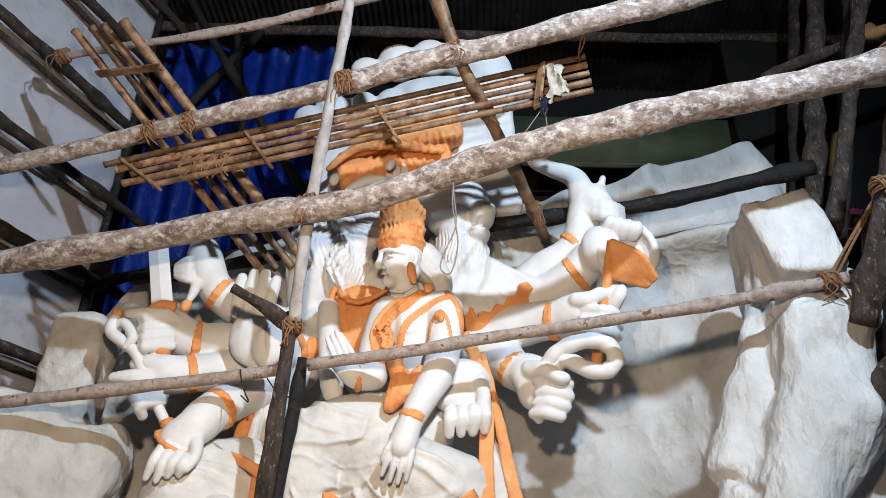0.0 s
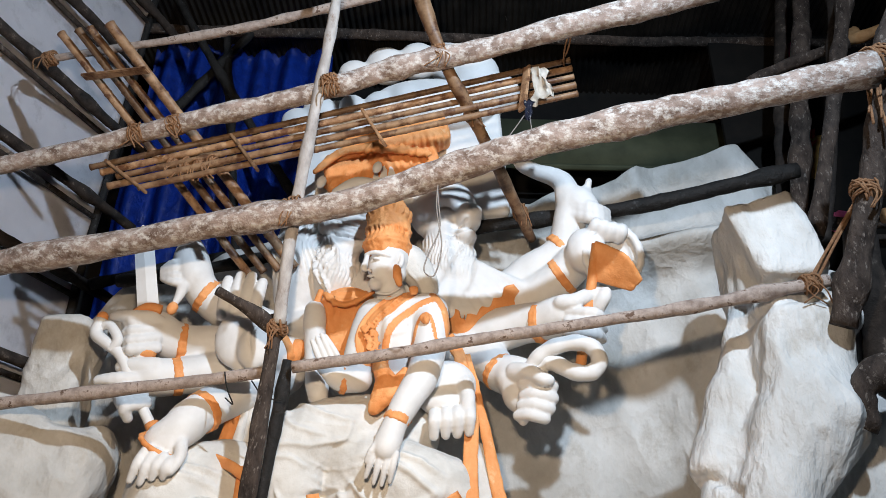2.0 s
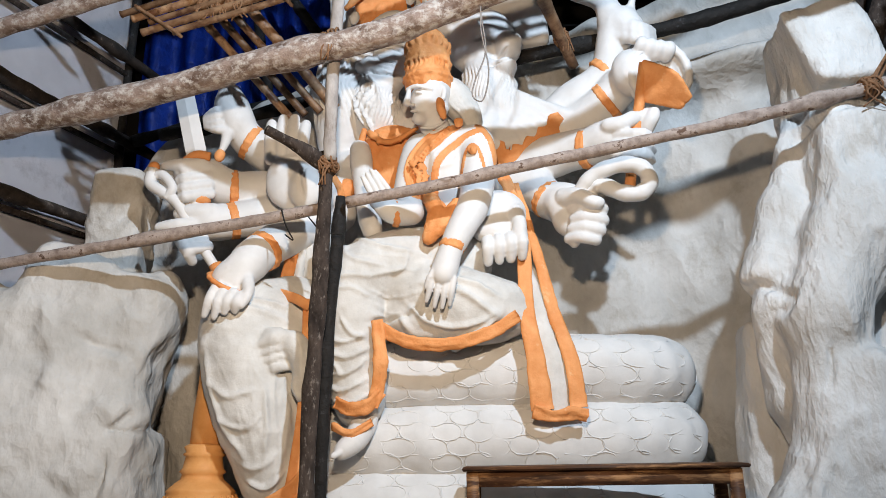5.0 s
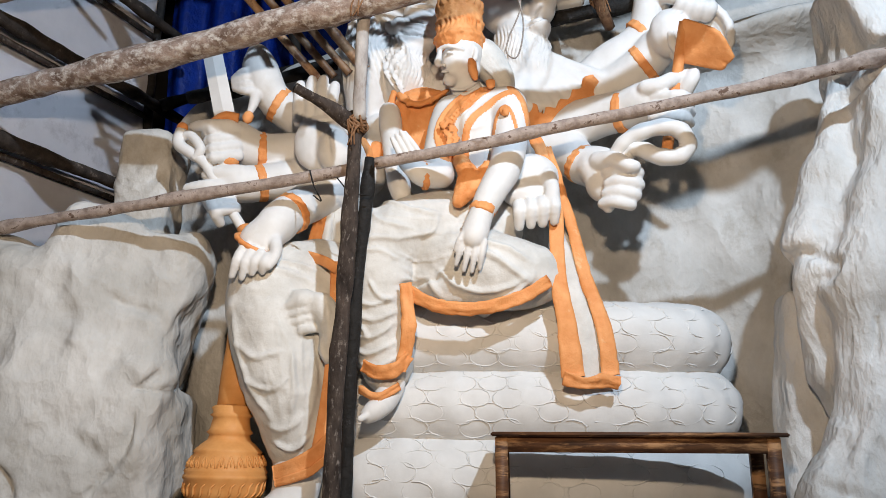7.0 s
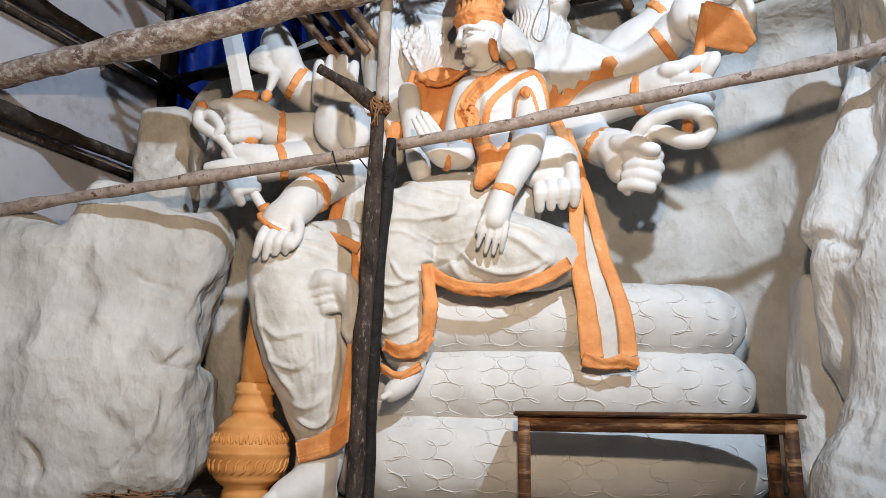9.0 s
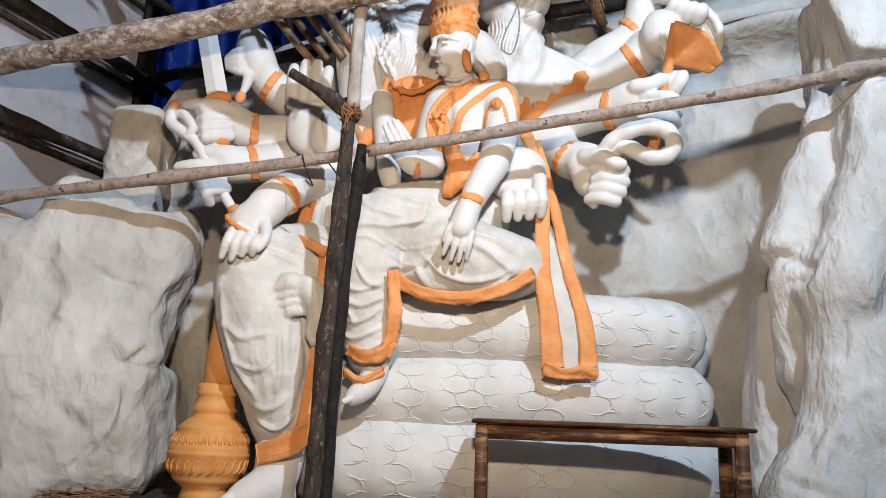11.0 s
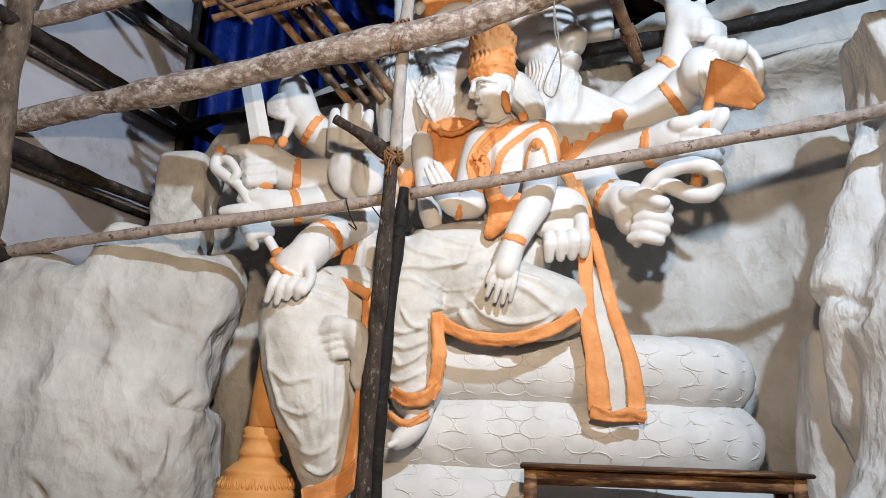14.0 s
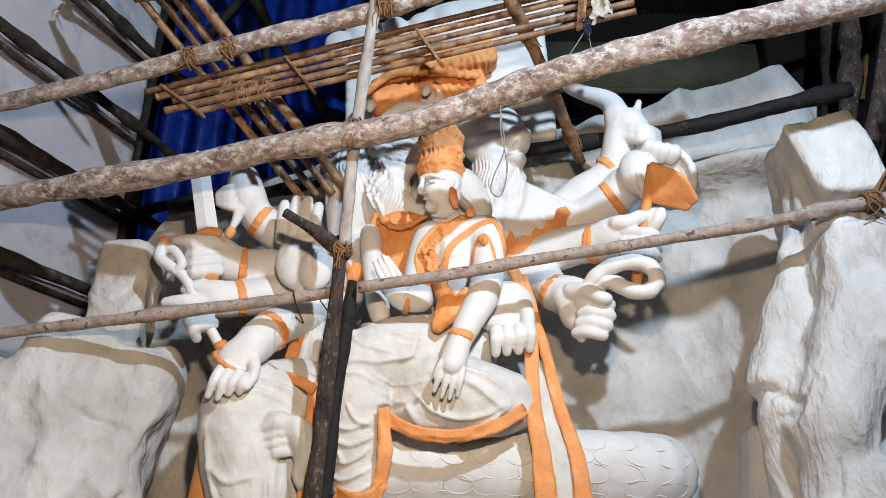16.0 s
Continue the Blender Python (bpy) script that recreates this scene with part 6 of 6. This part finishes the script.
# ---- lashings, strings, scraps ----
def lashing(c, axis, r, turns=5, cross=(0, 0, 1), seed=0):
    """Coir rope wound round a joint, with a crossing wrap and loose ends."""
    rng = random.Random(seed)
    bm = bmesh.new()
    for ax, rr, n in ((V(axis).normalized(), r, turns), (V(cross).normalized(), r * 0.95, turns - 1), ((V(axis).normalized() + V(cross).normalized()).normalized(), r * 1.06, 2)):
        s = ax.orthogonal().normalized()
        t = ax.cross(s)
        for i in range(n):
            off = ax * (0.028 * (i - (n - 1) / 2))
            ph = rng.uniform(0, 6)
            path = [V(c) + off + (s * math.cos(ph + k * math.pi / 7) + t * math.sin(ph + k * math.pi / 7)) * rr * rng.uniform(0.95, 1.1) + ax * 0.01 * math.sin(k) for k in range(15)]
            tube(bm, path, 0.010, 6)
    for i in range(3):
        a = V(c) + Vector((rng.uniform(-0.05, 0.05), -r, -0.03))
        tube(bm, spline([a, a + Vector((rng.uniform(-0.06, 0.06), -0.03, -0.08)), a + Vector((rng.uniform(-0.1, 0.1), 0, -0.18))], 4), 0.007, 5)
    return tagged(part("rope_lashing", finish(bm), M_ROPE), "brown coir rope lashing round a pole joint", "rope", "rope lashings")


FLAT, UP = (1, -0.2, 0.25), (-0.1, 0, 1)
for n, (c, r) in enumerate((((-1.01, 5.24, 5.45), 0.105), ((-0.01, 5.14, 5.73), 0.115), ((-1.21, 5.36, 4.18), 0.13), ((-1.31, 5.66, 3.23), 0.085), ((3.10, 5.42, 3.64), 0.085),
                            ((-2.46, 5.50, 5.15), 0.095), ((-2.82, 5.54, 5.07), 0.09), ((-4.34, 6.20, 6.51), 0.08), ((0.87, 6.72, 4.99), 0.09), ((-4.97, 5.90, 3.67), 0.12), ((-4.93, 5.95, 2.45), 0.10), ((3.55, 4.52, 5.22), 0.15), ((3.45, 4.95, 4.25), 0.12), ((0.30, 5.62, 5.45), 0.08))):
    lashing(c, FLAT, r * 0.9, 5, UP, n)
for n, c in enumerate(((-2.50, 5.72, 4.85), (-2.37, 5.70, 4.84), (-2.24, 5.68, 4.83), (-2.11, 5.66, 4.85))):
    lashing(c, (0.6, 0.3, -0.8), 0.055, 4, FLAT, 40 + n)


def strands(name, paths, r, mat, label, category="string"):
    bm = bmesh.new()
    for p in paths:
        tube(bm, spline(p, 6), r, 6)
    return tagged(part(name, finish(bm), mat), label, category)


strands("wire_loop", [[(-0.02, 5.10, 4.54), (0.01, 5.10, 4.19), (0.03, 5.10, 3.90), (-0.06, 5.10, 3.65), (-0.08, 5.10, 3.52), (-0.00, 5.10, 3.49), (0.05, 5.10, 3.75), (-0.00, 5.10, 4.11), (0.02, 5.10, 4.49)]], 0.006, M_WIRE, "long loop of grey wire hung on a log")
strands("rope", [[(3.10, 5.40, 3.65), (3.29, 5.35, 3.96), (3.60, 5.20, 4.43)], [(3.14, 5.38, 3.66), (3.34, 5.33, 3.98), (3.64, 5.20, 4.47)], [(3.07, 5.42, 3.63), (3.26, 5.36, 3.91), (3.58, 5.20, 4.38)]], 0.013, M_ROPE, "frayed coir ropes tying a pole end", "rope")
strands("string", [[(1.19, 5.00, 5.93), (1.19, 5.20, 5.91), (1.16, 5.40, 5.91)], [(1.17, 5.00, 5.94), (1.15, 5.20, 5.87), (1.18, 5.40, 5.88)]], 0.008, M_ROPE, "thin cord tied to the bamboo walkway")
strands("string", [[(0.80, 5.30, 5.25), (0.62, 5.20, 4.90), (0.41, 5.05, 4.50)], [(0.82, 5.30, 5.19), (0.81, 5.20, 4.81), (0.64, 5.00, 4.47)]], 0.005, M_WIRE, "thin grey strings below the walkway")
strands("wire", [[(-1.71, 5.75, 2.87), (-1.66, 5.72, 2.72), (-1.60, 5.74, 2.60), (-1.67, 5.74, 2.65)], [(-1.48, 5.75, 2.80), (-1.36, 5.75, 2.67), (-1.19, 5.75, 2.64)]], 0.006, M_CHAR, "bent black wire twisted on a pole")


def rag(name, corners, mat, label, sag=0.05, seed=0):
    """A small hung cloth, creased."""
    a, b, c, d = [V(p) for p in corners]
    bm = bmesh.new()
    n = 10
    g = [[bm.verts.new(a.lerp(b, i / n).lerp(d.lerp(c, i / n), j / n) + noise.noise_vector(Vector((i * 0.4, j * 0.35, seed))) * sag) for i in range(n + 1)] for j in range(n + 1)]
    for j in range(n):
        for i in range(n):
            bm.faces.new((g[j][i], g[j][i + 1], g[j + 1][i + 1], g[j + 1][i]))
    bmesh.ops.solidify(bm, geom=bm.faces[:], thickness=0.01)
    return tagged(part(name, finish(bm), mat), label, "cloth")


rag("cloth", [(5.65, 8.53, 4.88), (6.30, 8.53, 5.06), (6.19, 8.53, 4.66), (5.60, 8.53, 4.72)], M_PINK, "pink cloth lying among the poles", 0.05, 11)
rag("cloth", [(5.12, 8.53, 6.14), (5.56, 8.53, 6.14), (5.45, 8.53, 5.82), (5.10, 8.53, 5.85)], M_PINK, "pink cloth lying among the poles", 0.05, 12)
rag("cloth", [(5.04, 8.53, 4.47), (5.73, 8.53, 4.60), (5.54, 8.53, 4.11), (4.97, 8.53, 4.16)], M_EMERALD, "green cloth hung behind the poles", 0.05, 13)
rag("cloth", [(4.78, 8.53, 7.43), (4.88, 8.53, 7.44), (4.82, 8.53, 7.09), (4.74, 8.53, 7.08)], M_RED, "red scrap hung behind the poles", 0.04, 14)
rag("cloth", [(5.19, 8.53, 7.50), (5.41, 8.53, 7.56), (5.32, 8.53, 7.24), (5.15, 8.53, 7.20)], M_RED, "red scrap hung behind the poles", 0.04, 15)
rag("cloth", [(5.26, 8.53, 9.15), (5.41, 8.53, 9.19), (5.31, 8.53, 8.75), (5.16, 8.53, 8.72)], M_PINK, "violet-pink scrap hung behind the poles", 0.04, 16)
rag("board", [(6.72, 8.53, 10.60), (7.37, 8.53, 10.64), (7.01, 8.53, 9.60), (6.51, 8.53, 9.60)], M_YELLOW, "ochre board leaning high among the poles", 0.02, 17)
rag("board", [(5.24, 8.53, 7.33), (5.52, 8.53, 7.46), (5.31, 8.53, 6.68), (5.15, 8.53, 6.67)], M_YELLOW, "dull yellow board behind the poles", 0.02, 18)
strands("rope", [[(3.46, 4.45, 5.23), (3.52, 4.60, 5.09), (3.42, 4.60, 4.77)], [(3.50, 4.45, 5.25), (3.57, 4.60, 5.03), (3.51, 4.60, 4.72)], [(3.54, 4.45, 5.26), (3.54, 4.60, 4.98), (3.53, 4.60, 4.61)], [(3.44, 4.45, 5.21), (3.47, 4.60, 5.03), (3.43, 4.60, 4.66)]], 0.012, M_ROPE, "frayed rope ends hanging off the log", "rope")
rag("rag", [(0.85, 5.30, 5.73), (1.00, 5.30, 5.77), (1.06, 5.25, 5.43), (0.85, 5.28, 5.30)], M_PAPER, "pale rag draped on the walkway end", 0.06, 1)
rag("rag", [(0.77, 5.27, 5.33), (0.86, 5.27, 5.35), (0.81, 5.25, 5.09), (0.77, 5.25, 5.12)], M_NAVY, "dark blue scrap of cloth under a rag", 0.03, 2)


def coir_heap(name, c, wide, n, seed):
    """A tangle of rope ends lying on the floor."""
    rng = random.Random(seed)
    bm = bmesh.new()
    for _ in range(n):
        p = V(c) + Vector((rng.gauss(0, wide), rng.gauss(0, 0.07), 0.015 + abs(rng.gauss(0, 0.035))))
        path = [p]
        a = rng.uniform(0, 6.3)
        for k in range(5):
            a += rng.uniform(-0.9, 0.9)
            path.append(path[-1] + Vector((math.cos(a) * 0.07, math.sin(a) * 0.04, rng.uniform(-0.012, 0.014))))
        tube(bm, spline(path, 2), 0.006, 5)
    return tagged(part(name, finish(bm), M_ROPE), "tangle of brown coir rope ends on the floor", "rope scraps", "", "stuff")


coir_heap("rope_scraps", (-3.23, 5.85, 0.02), 0.09, 90, 1)
coir_heap("rope_scraps", (-0.33, 5.85, -0.03), 0.16, 80, 2)
coir_heap("rope_scraps", (-0.98, 5.80, -0.06), 0.12, 16, 3)


def crumbs():
    """Plaster crumbs and chips strewn on the floor."""
    rng = random.Random(5)
    bm = bmesh.new()
    for _ in range(110):
        x, y = rng.uniform(-4.4, 1.8), rng.uniform(5.2, 6.15)
        r = rng.uniform(0.004, 0.013)
        bmesh.ops.create_icosphere(bm, subdivisions=1, radius=r, matrix=Matrix.Translation((x, y, FLOOR(y) + r * 0.4)) @ Matrix.Diagonal((1.5, 1, 0.7, 1)))
    return tagged(part("plaster_crumbs", bm, M_PAPER, smooth=False), "white plaster crumbs strewn on the floor", "rubble", "", "stuff")


crumbs()


def soil():
    """Sooty soil swept against the boulder and the seat."""
    bm = bmesh.new()
    nu, nv = 120, 12
    g = []
    for j in range(nv + 1):
        for i in range(nu + 1):
            u, v = i / nu, j / nv
            x = -5.2 + 3.0 * u
            y = 5.93 + 0.5 * v + 0.09 * noise.noise((x * 2.2, 0, 1)) * (1 - v)
            z = FLOOR(y) + 0.022 + 0.05 * math.sin(math.pi * min(1, v * 0.9)) * (0.6 + noise.noise((x * 3, y * 4, 2))) * min(1, 8 * (1 - u)) - 0.05 * (j == 0)
            g.append(bm.verts.new((x, y, z + 0.012 * noise.noise((x * 14, y * 14, 5)))))
    w = nu + 1
    for j in range(nv):
        for i in range(nu):
            bm.faces.new((g[j * w + i], g[j * w + i + 1], g[(j + 1) * w + i + 1], g[(j + 1) * w + i]))
    return tagged(part("soil", bm, M_SOIL), "dark sooty soil swept along the boulder's foot", "soil", "", "stuff")


soil()
rag("paper_scrap", [(1.66, 5.515, 0.62), (1.71, 5.515, 0.62), (1.71, 5.515, 0.55), (1.665, 5.515, 0.555)], M_PAPER, "pale paper scrap stuck to a table leg", 0.012, 5)
